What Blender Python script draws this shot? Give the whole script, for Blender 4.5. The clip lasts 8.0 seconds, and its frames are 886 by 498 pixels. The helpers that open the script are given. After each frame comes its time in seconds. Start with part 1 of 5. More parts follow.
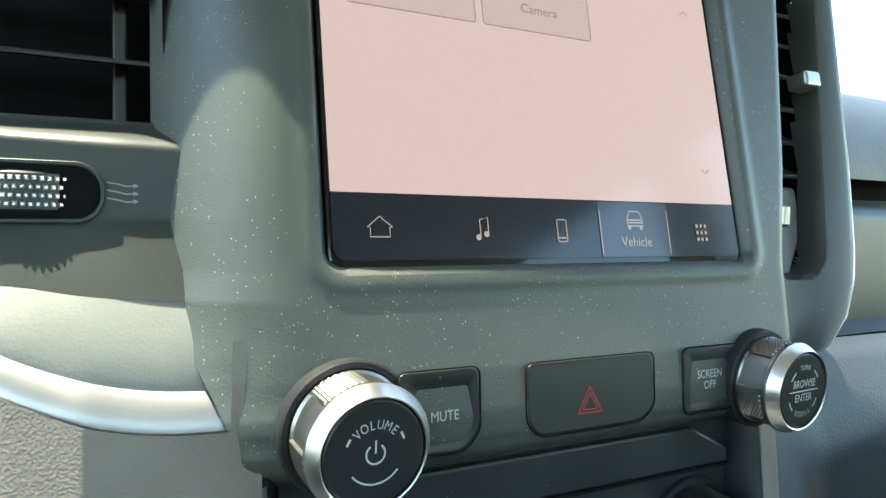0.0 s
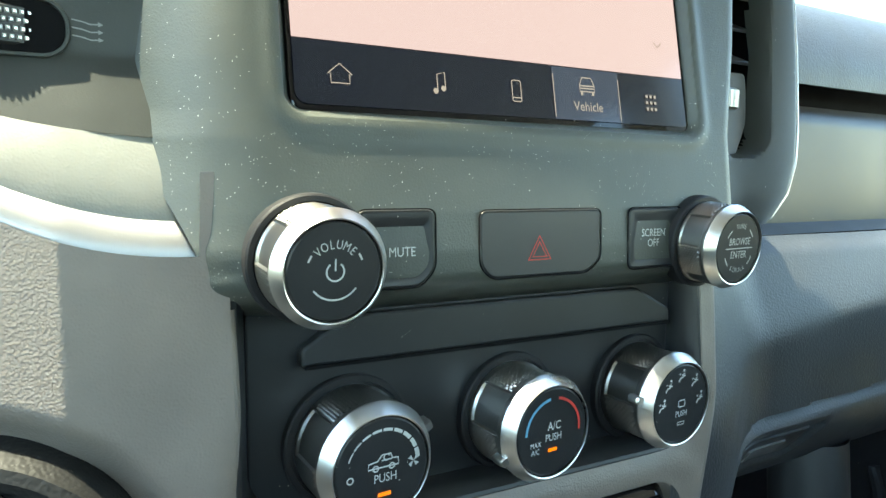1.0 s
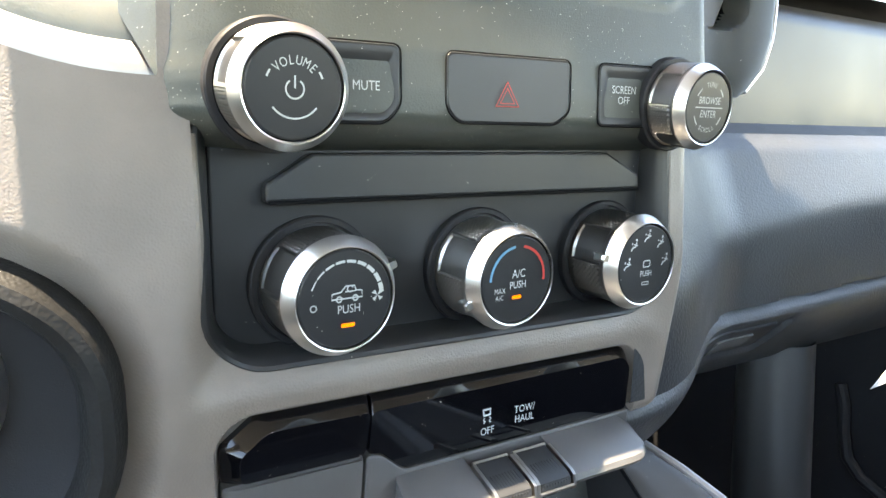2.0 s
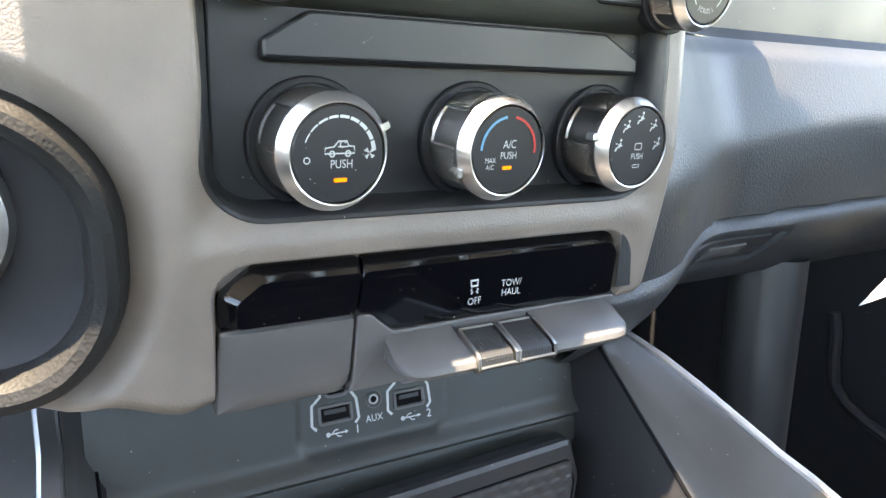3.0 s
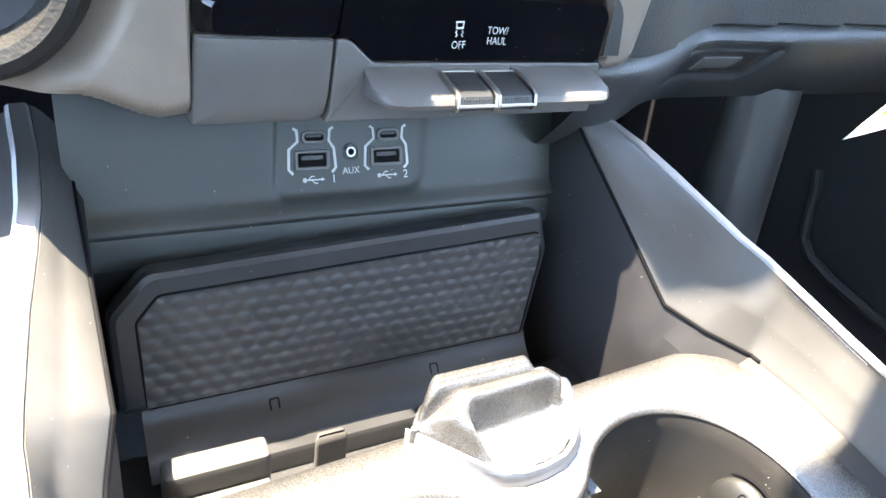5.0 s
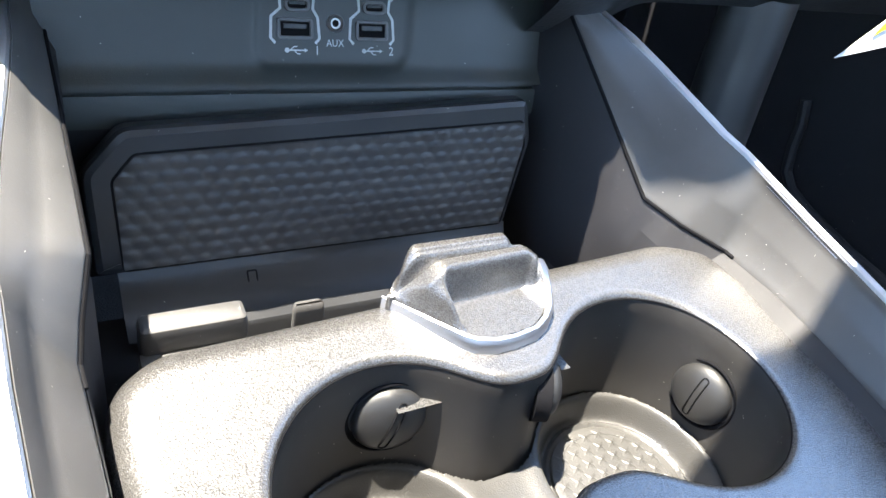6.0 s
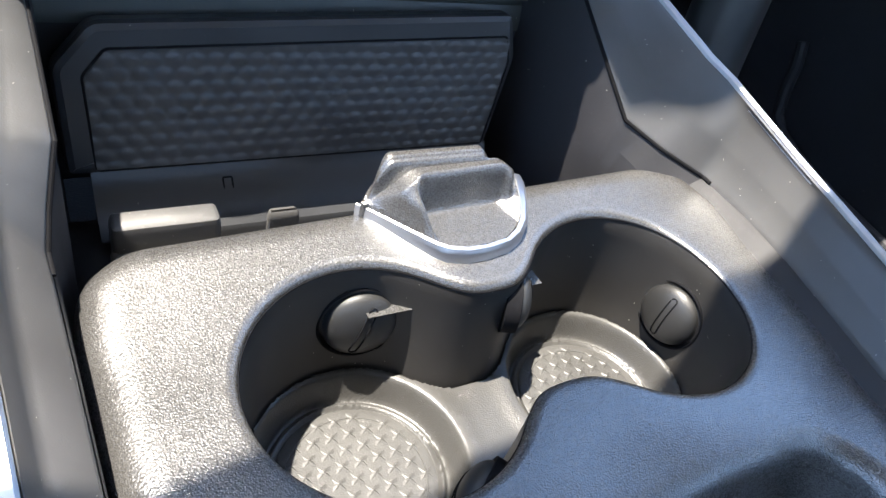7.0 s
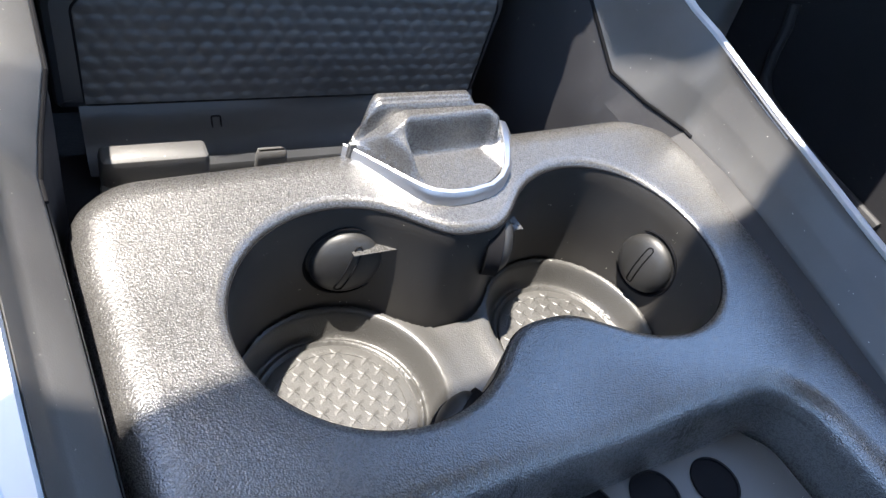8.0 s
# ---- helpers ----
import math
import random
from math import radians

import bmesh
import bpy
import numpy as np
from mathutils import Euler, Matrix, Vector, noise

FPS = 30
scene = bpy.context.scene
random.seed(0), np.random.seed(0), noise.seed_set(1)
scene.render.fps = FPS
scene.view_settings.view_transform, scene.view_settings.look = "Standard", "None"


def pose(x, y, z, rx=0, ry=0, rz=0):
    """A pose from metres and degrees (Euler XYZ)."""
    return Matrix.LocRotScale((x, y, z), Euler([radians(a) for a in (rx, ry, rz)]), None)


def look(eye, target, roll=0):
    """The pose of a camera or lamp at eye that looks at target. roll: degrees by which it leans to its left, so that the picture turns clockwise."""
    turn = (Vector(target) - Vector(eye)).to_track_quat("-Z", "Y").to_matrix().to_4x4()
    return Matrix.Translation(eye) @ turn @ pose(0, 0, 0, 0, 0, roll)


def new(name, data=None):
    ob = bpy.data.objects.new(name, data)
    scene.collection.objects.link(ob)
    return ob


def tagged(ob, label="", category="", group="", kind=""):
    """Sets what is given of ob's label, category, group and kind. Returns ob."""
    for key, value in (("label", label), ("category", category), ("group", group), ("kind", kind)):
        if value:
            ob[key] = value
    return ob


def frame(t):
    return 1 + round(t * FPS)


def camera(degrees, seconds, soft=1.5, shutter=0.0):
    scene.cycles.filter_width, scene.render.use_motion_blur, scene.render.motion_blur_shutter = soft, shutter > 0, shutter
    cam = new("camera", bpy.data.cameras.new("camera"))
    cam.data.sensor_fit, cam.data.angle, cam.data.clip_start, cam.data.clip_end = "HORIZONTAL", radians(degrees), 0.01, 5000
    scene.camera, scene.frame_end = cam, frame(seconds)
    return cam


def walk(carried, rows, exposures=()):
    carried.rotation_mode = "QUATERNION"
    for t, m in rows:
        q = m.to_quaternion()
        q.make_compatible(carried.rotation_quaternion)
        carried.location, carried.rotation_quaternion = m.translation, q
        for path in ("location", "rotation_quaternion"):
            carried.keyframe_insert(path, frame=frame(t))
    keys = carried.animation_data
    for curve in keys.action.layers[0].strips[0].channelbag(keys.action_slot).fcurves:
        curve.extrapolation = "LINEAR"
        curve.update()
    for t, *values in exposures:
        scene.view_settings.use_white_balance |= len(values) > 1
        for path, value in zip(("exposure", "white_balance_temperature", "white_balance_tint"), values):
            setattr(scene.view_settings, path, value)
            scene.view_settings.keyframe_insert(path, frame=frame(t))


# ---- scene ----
cam = camera(67.1, 8.0)
PATH = [
    (0, (-0.1410, -0.1580, 0.7440), (0.7460, 1.6330, 0.6710), 0.7),
    (0.5, (-0.1410, -0.1670, 0.7290), (0.7780, 1.6030, 0.5730), 1.0),
    (1, (-0.1420, -0.1740, 0.7140), (0.8050, 1.5710, 0.4760), 1.0),
    (1.5, (-0.1370, -0.1760, 0.6930), (0.8330, 1.5420, 0.3670), 1.4),
    (1.7, (-0.1370, -0.1790, 0.6880), (0.8340, 1.5340, 0.3360), 1.4),
    (2.8, (-0.1380, -0.1940, 0.6610), (0.8080, 1.4770, 0.1010), 3.4),
    (3, (-0.1370, -0.1980, 0.6590), (0.7920, 1.4700, 0.0640), 3.7),
    (3.5, (-0.1360, -0.2020, 0.6530), (0.7760, 1.4340, -0.0470), 4.9),
    (4, (-0.1360, -0.2070, 0.6390), (0.7720, 1.3910, -0.1510), 6.0),
    (4.5, (-0.1380, -0.2120, 0.6290), (0.7750, 1.3330, -0.2550), 7.5),
    (4.7, (-0.1380, -0.2150, 0.6230), (0.7770, 1.3110, -0.2900), 8.0),
    (5.8, (-0.1400, -0.2290, 0.5980), (0.7940, 1.1570, -0.5010), 12.3),
    (6, (-0.1400, -0.2320, 0.5940), (0.7990, 1.1320, -0.5280), 12.9),
    (6.5, (-0.1400, -0.2370, 0.5890), (0.8030, 1.0610, -0.6050), 14.6),
    (7, (-0.1360, -0.2430, 0.5860), (0.8030, 1.0000, -0.6670), 16.3),
    (7.5, (-0.1380, -0.2470, 0.5870), (0.8060, 0.9440, -0.7130), 17.8),
    (8, (-0.1400, -0.2520, 0.5860), (0.8200, 0.8880, -0.7470), 19.7),
]
# seconds, stops, kelvin, tint
EXPOSURES = [(0.0, 3.05, 7300, -5), (1.0, 3.35, 7700, -7), (1.5, 3.75, 8500, 5), (3.0, 4.3, 9000, 14), (4.7, 4.6, 8200, 12), (6.0, 3.75, 6900, 10), (7.0, 3.15, 6750, 11), (8.0, 3.1, 6650, 12)]
walk(cam, [(t, look(eye, aim, roll)) for t, eye, aim, roll in PATH], EXPOSURES)

# ---- world, sun, exposure ----
SUN_TO = Vector((-0.28, 0.10, 1.0)).normalized()
world = bpy.data.worlds.new("daylight")
scene.world = world
world.use_nodes = True
wn = world.node_tree.nodes
sky = wn.new("ShaderNodeTexSky")
sky.sky_type = "NISHITA"
sky.sun_disc = False
sky.dust_density = 0.3
sky.ozone_density = 2.5
sky.sun_elevation = math.asin(SUN_TO.z)
sky.sun_rotation = math.atan2(SUN_TO.x, SUN_TO.y)
wn["Background"].inputs[1].default_value = 0.138
world.node_tree.links.new(sky.outputs[0], wn["Background"].inputs[0])
sun = new("sun", bpy.data.lights.new("sun", "SUN"))
sun.data.energy = 3.05
sun.data.angle = radians(0.6)
sun.data.color = (1.0, 0.95, 0.86)
sun.matrix_world = look(SUN_TO * 6, (0, 0, 0.5))

# ---- materials ----


def material(name, colour, rough=0.5, metal=0.0, spec=0.5, grain=0.0, grain_scale=900.0, mottling=0.15,
             mottle_scale=25.0, coat=0.0, dust=0.0, dust_scale=700.0, cells=False, relief=0.6, glint=0.0, coat_rough=0.03):
    """A worn surface: base colour varied at two scales, fine relief and, where asked, specks of dust."""
    m = bpy.data.materials.new(name)
    m.use_nodes = True
    t = m.node_tree
    n, l = t.nodes, t.links
    b = n["Principled BSDF"]
    tc = n.new("ShaderNodeTexCoord")
    geo = n.new("ShaderNodeNewGeometry")
    place = geo.outputs["Position"]
    big = n.new("ShaderNodeTexNoise")
    big.inputs["Scale"].default_value = mottle_scale
    big.inputs["Detail"].default_value = 5
    l.new(place, big.inputs["Vector"])
    ramp = n.new("ShaderNodeMapRange")
    ramp.inputs[1].default_value, ramp.inputs[2].default_value = 0.3, 0.7
    ramp.inputs[3].default_value, ramp.inputs[4].default_value = 1 - mottling, 1 + mottling
    l.new(big.outputs["Fac"], ramp.inputs[0])
    mul = n.new("ShaderNodeVectorMath")
    mul.operation = "SCALE"
    mul.inputs[0].default_value = colour
    l.new(ramp.outputs[0], mul.inputs["Scale"])
    base = mul.outputs[0]
    rmap = n.new("ShaderNodeMapRange")
    rmap.inputs[1].default_value, rmap.inputs[2].default_value = 0.3, 0.7
    rmap.inputs[3].default_value, rmap.inputs[4].default_value = max(0.02, rough * 0.88), min(1, rough * 1.12)
    l.new(big.outputs["Fac"], rmap.inputs[0])
    l.new(rmap.outputs[0], b.inputs["Roughness"])
    if grain:
        if cells:
            fine = n.new("ShaderNodeTexVoronoi")
            fine.feature = "SMOOTH_F1"
            height = fine.outputs["Distance"]
            if glint:
                cell = n.new("ShaderNodeTexVoronoi")
                cell.inputs["Scale"].default_value = grain_scale * 1.1
                l.new(place, cell.inputs["Vector"])
                part_c = n.new("ShaderNodeSeparateColor")
                l.new(cell.outputs["Color"], part_c.inputs[0])
                spread = n.new("ShaderNodeMapRange")
                spread.inputs[3].default_value, spread.inputs[4].default_value = rough * (1 - glint), rough * (1 + glint)
                l.new(part_c.outputs[0], spread.inputs[0])
                l.new(spread.outputs[0], b.inputs["Roughness"])
        else:
            fine = n.new("ShaderNodeTexNoise")
            fine.inputs["Detail"].default_value = 3
            height = fine.outputs["Fac"]
        fine.inputs["Scale"].default_value = grain_scale
        l.new(place, fine.inputs["Vector"])
        bump = n.new("ShaderNodeBump")
        bump.inputs["Strength"].default_value = grain
        bump.inputs["Distance"].default_value = relief / grain_scale
        l.new(height, bump.inputs["Height"])
        l.new(bump.outputs[0], b.inputs["Normal"])
        if coat:
            l.new(bump.outputs[0], b.inputs["Coat Normal"])
    if dust:
        speck = n.new("ShaderNodeTexVoronoi")
        speck.inputs["Scale"].default_value = dust_scale
        l.new(place, speck.inputs["Vector"])
        pick = n.new("ShaderNodeTexNoise")
        pick.inputs["Scale"].default_value = dust_scale * 0.05
        pick.inputs["Detail"].default_value = 2
        l.new(place, pick.inputs["Vector"])
        near = n.new("ShaderNodeMath")
        near.operation = "LESS_THAN"
        near.inputs[1].default_value = 0.12
        l.new(speck.outputs["Distance"], near.inputs[0])
        sep = n.new("ShaderNodeSeparateColor")
        l.new(speck.outputs["Color"], sep.inputs[0])
        few = n.new("ShaderNodeMath")
        few.operation = "LESS_THAN"
        l.new(sep.outputs[0], few.inputs[0])
        dens = n.new("ShaderNodeMapRange")
        dens.inputs[1].default_value, dens.inputs[2].default_value = 0.42, 0.75
        dens.inputs[3].default_value, dens.inputs[4].default_value = 0.0, dust
        l.new(pick.outputs["Fac"], dens.inputs[0])
        l.new(dens.outputs[0], few.inputs[1])
        both = n.new("ShaderNodeMath")
        both.operation = "MULTIPLY"
        l.new(near.outputs[0], both.inputs[0])
        l.new(few.outputs[0], both.inputs[1])
        mix = n.new("ShaderNodeMix")
        mix.data_type = "RGBA"
        l.new(both.outputs[0], mix.inputs[0])
        l.new(base, mix.inputs[6])
        mix.inputs[7].default_value = (0.62, 0.60, 0.53, 1)
        base = mix.outputs[2]
    l.new(base, b.inputs["Base Color"])
    b.inputs["Metallic"].default_value = metal
    b.inputs["Specular IOR Level"].default_value = spec
    b.inputs["Coat Weight"].default_value = coat
    b.inputs["Coat Roughness"].default_value = coat_rough
    return m


def glowing(name, colour, strength, rough=0.12, spec=0.5):
    m = bpy.data.materials.new(name)
    m.use_nodes = True
    b = m.node_tree.nodes["Principled BSDF"]
    b.inputs["Base Color"].default_value = (0.01, 0.01, 0.012, 1)
    b.inputs["Roughness"].default_value = rough
    b.inputs["Specular IOR Level"].default_value = spec
    b.inputs["Emission Color"].default_value = (*colour, 1)
    b.inputs["Emission Strength"].default_value = strength
    return m


def clear_glass(name):
    m = bpy.data.materials.new(name)
    m.use_nodes = True
    b = m.node_tree.nodes["Principled BSDF"]
    b.inputs["Base Color"].default_value = (0.95, 1.0, 0.97, 1)
    b.inputs["Roughness"].default_value = 0.02
    b.inputs["Transmission Weight"].default_value = 1.0
    b.inputs["IOR"].default_value = 1.01
    return m


BEZEL = material("grained_charcoal_plastic", (0.055, 0.061, 0.054), 0.40, grain=0.32, grain_scale=1400, dust=0.8, dust_scale=950)
CHARCOAL = material("clean_charcoal_plastic", (0.027, 0.031, 0.029), 0.42, grain=0.14, grain_scale=1400, dust=0.05)
PANEL = material("smooth_dark_plastic", (0.020, 0.021, 0.023), 0.38, grain=0.12, grain_scale=2000, dust=0.06)
# warm bounce light from the driver's side is put into this paler colour
DASH = material("soft_grained_dash_warm_lit", (0.205, 0.173, 0.150), 0.42, grain=0.30, grain_scale=1300, cells=True)
# darker copy of the dash grain, with the passenger side's shade in its colour
DASH_SHADED = material("soft_grained_dash_shaded", (0.031, 0.0335, 0.037), 0.46, grain=0.30, grain_scale=720, cells=True)
PAD_PALE = material("pale_grained_pad", (0.215, 0.215, 0.195), 0.5, grain=0.16, grain_scale=1300, cells=True)
GREY = material("satin_grey_plastic", (0.098, 0.095, 0.094), 0.42, grain=0.12, grain_scale=2500)
POCKET = material("matt_black_plastic", (0.012, 0.012, 0.014), 0.6, spec=0.35, grain=0.2, grain_scale=1800, dust=0.03)
CONSOLE = material("coarse_grained_plastic", (0.042, 0.041, 0.040), 0.30, spec=1.0, grain=0.62, grain_scale=1900, cells=True, relief=0.5, glint=0.5, coat=0.8, coat_rough=0.28)
SIDE = material("console_side_plastic", (0.060, 0.059, 0.058), 0.45, spec=0.4, grain=0.12, grain_scale=1600, dust=0.10, dust_scale=800)
CUP = material("cup_wall_plastic", (0.025, 0.024, 0.023), 0.42, spec=0.32, grain=0.12, grain_scale=1800, dust=0.12)
FLOOR = material("cup_floor_plastic", (0.048, 0.047, 0.045), 0.36, grain=0.35, grain_scale=1700, cells=True)
MAT = material("rubber_mat", (0.050, 0.049, 0.047), 0.46, grain=0.3, grain_scale=1400)
PAD = material("black_rubber_pad", (0.034, 0.034, 0.035), 0.42, grain=0.15, grain_scale=1600)
RUBBER = material("black_rubber", (0.017, 0.017, 0.017), 0.48, grain=0.1, grain_scale=1800)
GLOSS = material("piano_black", (0.003, 0.003, 0.004), 0.045, spec=0.5, mottling=0.05, dust=0.14, dust_scale=800)
CHROME = material("bright_metal", (0.78, 0.77, 0.75), 0.31, metal=1.0, mottling=0.05)
DARK_CHROME = material("smoked_chrome", (0.36, 0.35, 0.335), 0.33, metal=1.0, mottling=0.08)
SATIN = material("satin_silver", (0.50, 0.50, 0.51), 0.42, metal=1.0, mottling=0.06, grain=0.08, grain_scale=2500)
CAP = material("knob_cap_black", (0.018, 0.019, 0.021), 0.40, grain=0.08, grain_scale=2500, dust=0.10)
LEATHER = material("black_leather", (0.009, 0.009, 0.009), 0.58, spec=0.3, grain=0.30, grain_scale=800, cells=True)
INK = material("pale_print", (0.50, 0.52, 0.51), 0.6)
INK_DIM = material("grey_print", (0.26, 0.27, 0.265), 0.6)
INK_RED = material("red_print", (0.55, 0.04, 0.03), 0.6)
INK_BLUE = material("blue_print", (0.10, 0.30, 0.45), 0.6)
# near-black with the shade of ducts, openings and gaps put into its colour
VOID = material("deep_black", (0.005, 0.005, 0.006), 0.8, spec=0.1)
CLOTH = material("headliner_cloth", (0.55, 0.54, 0.51), 0.95, grain=0.4, grain_scale=400)
CARPET = material("floor_carpet", (0.014, 0.014, 0.014), 0.95, grain=0.8, grain_scale=300)
PAPER = material("white_card", (0.75, 0.75, 0.74), 0.7)
YELLOW = material("yellow_card", (0.75, 0.68, 0.03), 0.7)
GLASS = clear_glass("window_glass")
AMBER = glowing("amber_lamp", (1.0, 0.22, 0.01), 0.16)
LCD = glowing("screen_page", (0.83, 0.615, 0.680), 0.106)
LCD_TILE = glowing("screen_tile", (0.745, 0.55, 0.605), 0.102)
LCD_BAR = glowing("screen_bar", (0.010, 0.016, 0.040), 0.05)
LCD_TAB = glowing("screen_tab", (0.09, 0.12, 0.21), 0.06)
LCD_ICON = glowing("screen_icon", (0.92, 0.80, 0.76), 0.062)
LCD_FAINT = glowing("screen_faint_icon", (0.55, 0.38, 0.36), 0.07)
ASPHALT = material("parking_asphalt", (0.22, 0.22, 0.21), 0.9, grain=0.4, grain_scale=60, mottle_scale=2)

# ---- helpers of this scene ----


def mesh_of(verts, faces, name):
    me = bpy.data.meshes.new(name)
    me.from_pydata([tuple(map(float, v)) for v in verts], [], faces)
    me.update()
    return me


def part(name, me, mat, parent=None, label="", smooth=True, sharp=22):
    """Links a mesh, or a bmesh, as one object."""
    if isinstance(me, bmesh.types.BMesh):
        bm, me = me, bpy.data.meshes.new(name)
        bm.to_mesh(me)
        bm.free()
    if not me.materials:
        me.materials.append(mat)
    if smooth:
        me.shade_smooth()
        me.set_sharp_from_angle(angle=radians(sharp))
    ob = new(name, me)
    ob.parent = parent
    if label:
        ob["label"] = label
    return ob


def thing(name, label, category, group="", kind=""):
    return tagged(new(name), label, category, group, kind)


def face_frame(x, y, z, k=0.0, yaw=0.0):
    """A frame on a panel that faces the seats: local x along it, y up it, z out of it. k: how far it leans back."""
    up = Vector((0, k, 1)).normalized()
    out = Vector((0, -1, k)).normalized()
    m = Matrix(((1, up.x, out.x, 0), (0, up.y, out.y, 0), (0, up.z, out.z, 0), (0, 0, 0, 1)))
    return Matrix.Translation((x, y, z)) @ Matrix.Rotation(radians(yaw), 4, "Z") @ m


def xf(m, pts):
    return [m @ Vector(p) for p in pts]


def offset(poly, d):
    """A closed outline moved inwards by d (counter-clockwise order)."""
    n, res = len(poly), []
    for i in range(n):
        a, b, c = Vector(poly[i - 1]), Vector(poly[i]), Vector(poly[(i + 1) % n])
        e, f = (b - a), (c - b)
        if e.length < 1e-9 or f.length < 1e-9:
            res.append(tuple(b))
            continue
        e.normalize()
        f.normalize()
        ne, nf = Vector((-e.y, e.x)), Vector((-f.y, f.x))
        s = ne + nf
        s = s / max(0.3, s.dot(ne)) if s.length > 1e-6 else ne
        res.append((b.x + s.x * d, b.y + s.y * d))
    return res


def rrect(w, h, r, n=6, cx=0.0, cy=0.0):
    """A rounded rectangle, counter-clockwise. r: one radius or four, from the lower left on."""
    rs = [r] * 4 if isinstance(r, (int, float)) else r
    pts = []
    for i, (sx, sy) in enumerate(((-1, -1), (1, -1), (1, 1), (-1, 1))):
        q = max(rs[i], 1e-5)
        ox, oy = cx + sx * (w / 2 - q), cy + sy * (h / 2 - q)
        a0 = (180, 270, 0, 90)[i]
        for j in range(n + 1):
            a = radians(a0 + 90 * j / n)
            pts.append((ox + q * math.cos(a), oy + q * math.sin(a)))
    return pts


def rounded(poly, r, n=5):
    """Rounds the corners of an outline."""
    res, m = [], len(poly)
    for i in range(m):
        a, b, c = Vector(poly[i - 1]), Vector(poly[i]), Vector(poly[(i + 1) % m])
        u, v = (a - b), (c - b)
        q = min(r, u.length * 0.45, v.length * 0.45)
        p0, p2 = b + u.normalized() * q, b + v.normalized() * q
        for j in range(n + 1):
            t = j / n
            p = p0 * (1 - t) ** 2 + b * 2 * t * (1 - t) + p2 * t * t
            res.append((p.x, p.y))
    return res


def loft(rings, closed=True, cap_first=False, cap_last=False, name="loft"):
    n = len(rings[0])
    verts = [p for ring in rings for p in ring]
    faces = []
    for i in range(len(rings) - 1):
        for j in range(n if closed else n - 1):
            k = (j + 1) % n
            faces.append((i * n + j, i * n + k, (i + 1) * n + k, (i + 1) * n + j))
    if cap_first:
        faces.append(tuple(range(n))[::-1])
    if cap_last:
        faces.append(tuple((len(rings) - 1) * n + j for j in range(n)))
    return mesh_of(verts, faces, name)


def plate(outline, thick, bevel, m=None, dish=0.0):
    """A slab with a rounded front edge; its face lies at local z 0."""
    m = m or Matrix()
    rings = []
    for d, z in ((0, -thick), (0, -bevel), (bevel * 0.3, -bevel * 0.3), (bevel, 0)):
        rings.append([(x, y, z) for x, y in offset(outline, d)])
    if dish:
        rings.append([(x, y, -dish) for x, y in offset(outline, bevel + abs(dish) * 2)])
    return loft([xf(m, r) for r in rings], True, True, True)


def hoop(outline, width, thick, m=None):
    """A flat rim along an outline, raised by thick."""
    m = m or Matrix()
    w = width / 2
    rings = [[(x, y, z) for x, y in offset(outline, d)] for d, z in
             ((-w, 0), (-w, thick * 0.7), (-w * 0.6, thick), (w * 0.6, thick), (w, thick * 0.7), (w, 0))]
    return loft([xf(m, r) for r in rings])


def lathe(profile, m=None, n=48, ripple=None):
    """Turns (radius, height) pairs round local z."""
    m = m or Matrix()
    rings = []
    for i, (r, z) in enumerate(profile):
        ring = []
        for j in range(n):
            a = 2 * math.pi * j / n
            q = r + (ripple(i, j) if ripple else 0)
            ring.append((q * math.cos(a), q * math.sin(a), z))
        rings.append(xf(m, ring))
    return loft(rings, True, profile[0][0] > 1e-6, profile[-1][0] > 1e-6)


def tube(points, radius, n=10, closed=False, flat=1.0):
    """A round bar along points."""
    pts = [Vector(p) for p in points]
    rings = []
    up = Vector((0.13, -0.21, 0.97))
    for i, p in enumerate(pts):
        a = pts[i - 1] if (i or closed) else p
        b = pts[(i + 1) % len(pts)] if (i < len(pts) - 1 or closed) else p
        d = (b - a).normalized()
        s = d.cross(up).normalized()
        u = s.cross(d)
        q = radius[i] if isinstance(radius, list) else radius
        rings.append([p + s * q * math.cos(2 * math.pi * j / n) + u * q * flat * math.sin(2 * math.pi * j / n) for j in range(n)])
    if closed:
        rings.append(rings[0])
    return loft(rings, True, not closed, not closed)


def smooth01(a, b, v):
    t = np.clip((v - a) / (b - a), 0, 1)
    return t * t * (3 - 2 * t)


def sd_rrect(x, z, cx, cz, hw, hh, r):
    """How far a point lies outside a rounded rectangle (inside: minus)."""
    qx, qz = np.abs(x - cx) - hw + r, np.abs(z - cz) - hh + r
    return np.hypot(np.maximum(qx, 0), np.maximum(qz, 0)) + np.minimum(np.maximum(qx, qz), 0) - r


def sheet(us, vs, f, keep=None, name="sheet"):
    """A grid of us by vs, each point placed by f(u, v); faces stay where keep(u, v) holds at their middle."""
    U, V = np.meshgrid(us, vs)
    P = np.stack(f(U, V), -1).reshape(-1, 3)
    nu, nv = len(us), len(vs)
    k = np.arange(nu * nv).reshape(nv, nu)
    q = np.stack([k[:-1, :-1], k[:-1, 1:], k[1:, 1:], k[1:, :-1]], -1)
    if keep is not None:
        cu, cv = (U[:-1, :-1] + U[1:, 1:]) / 2, (V[:-1, :-1] + V[1:, 1:]) / 2
        q = q[keep(cu, cv)]
    return mesh_of(P.tolist(), q.reshape(-1, 4).tolist(), name)


def span(a, b, step):
    return np.linspace(a, b, max(2, int(round(abs(b - a) / step)) + 1))


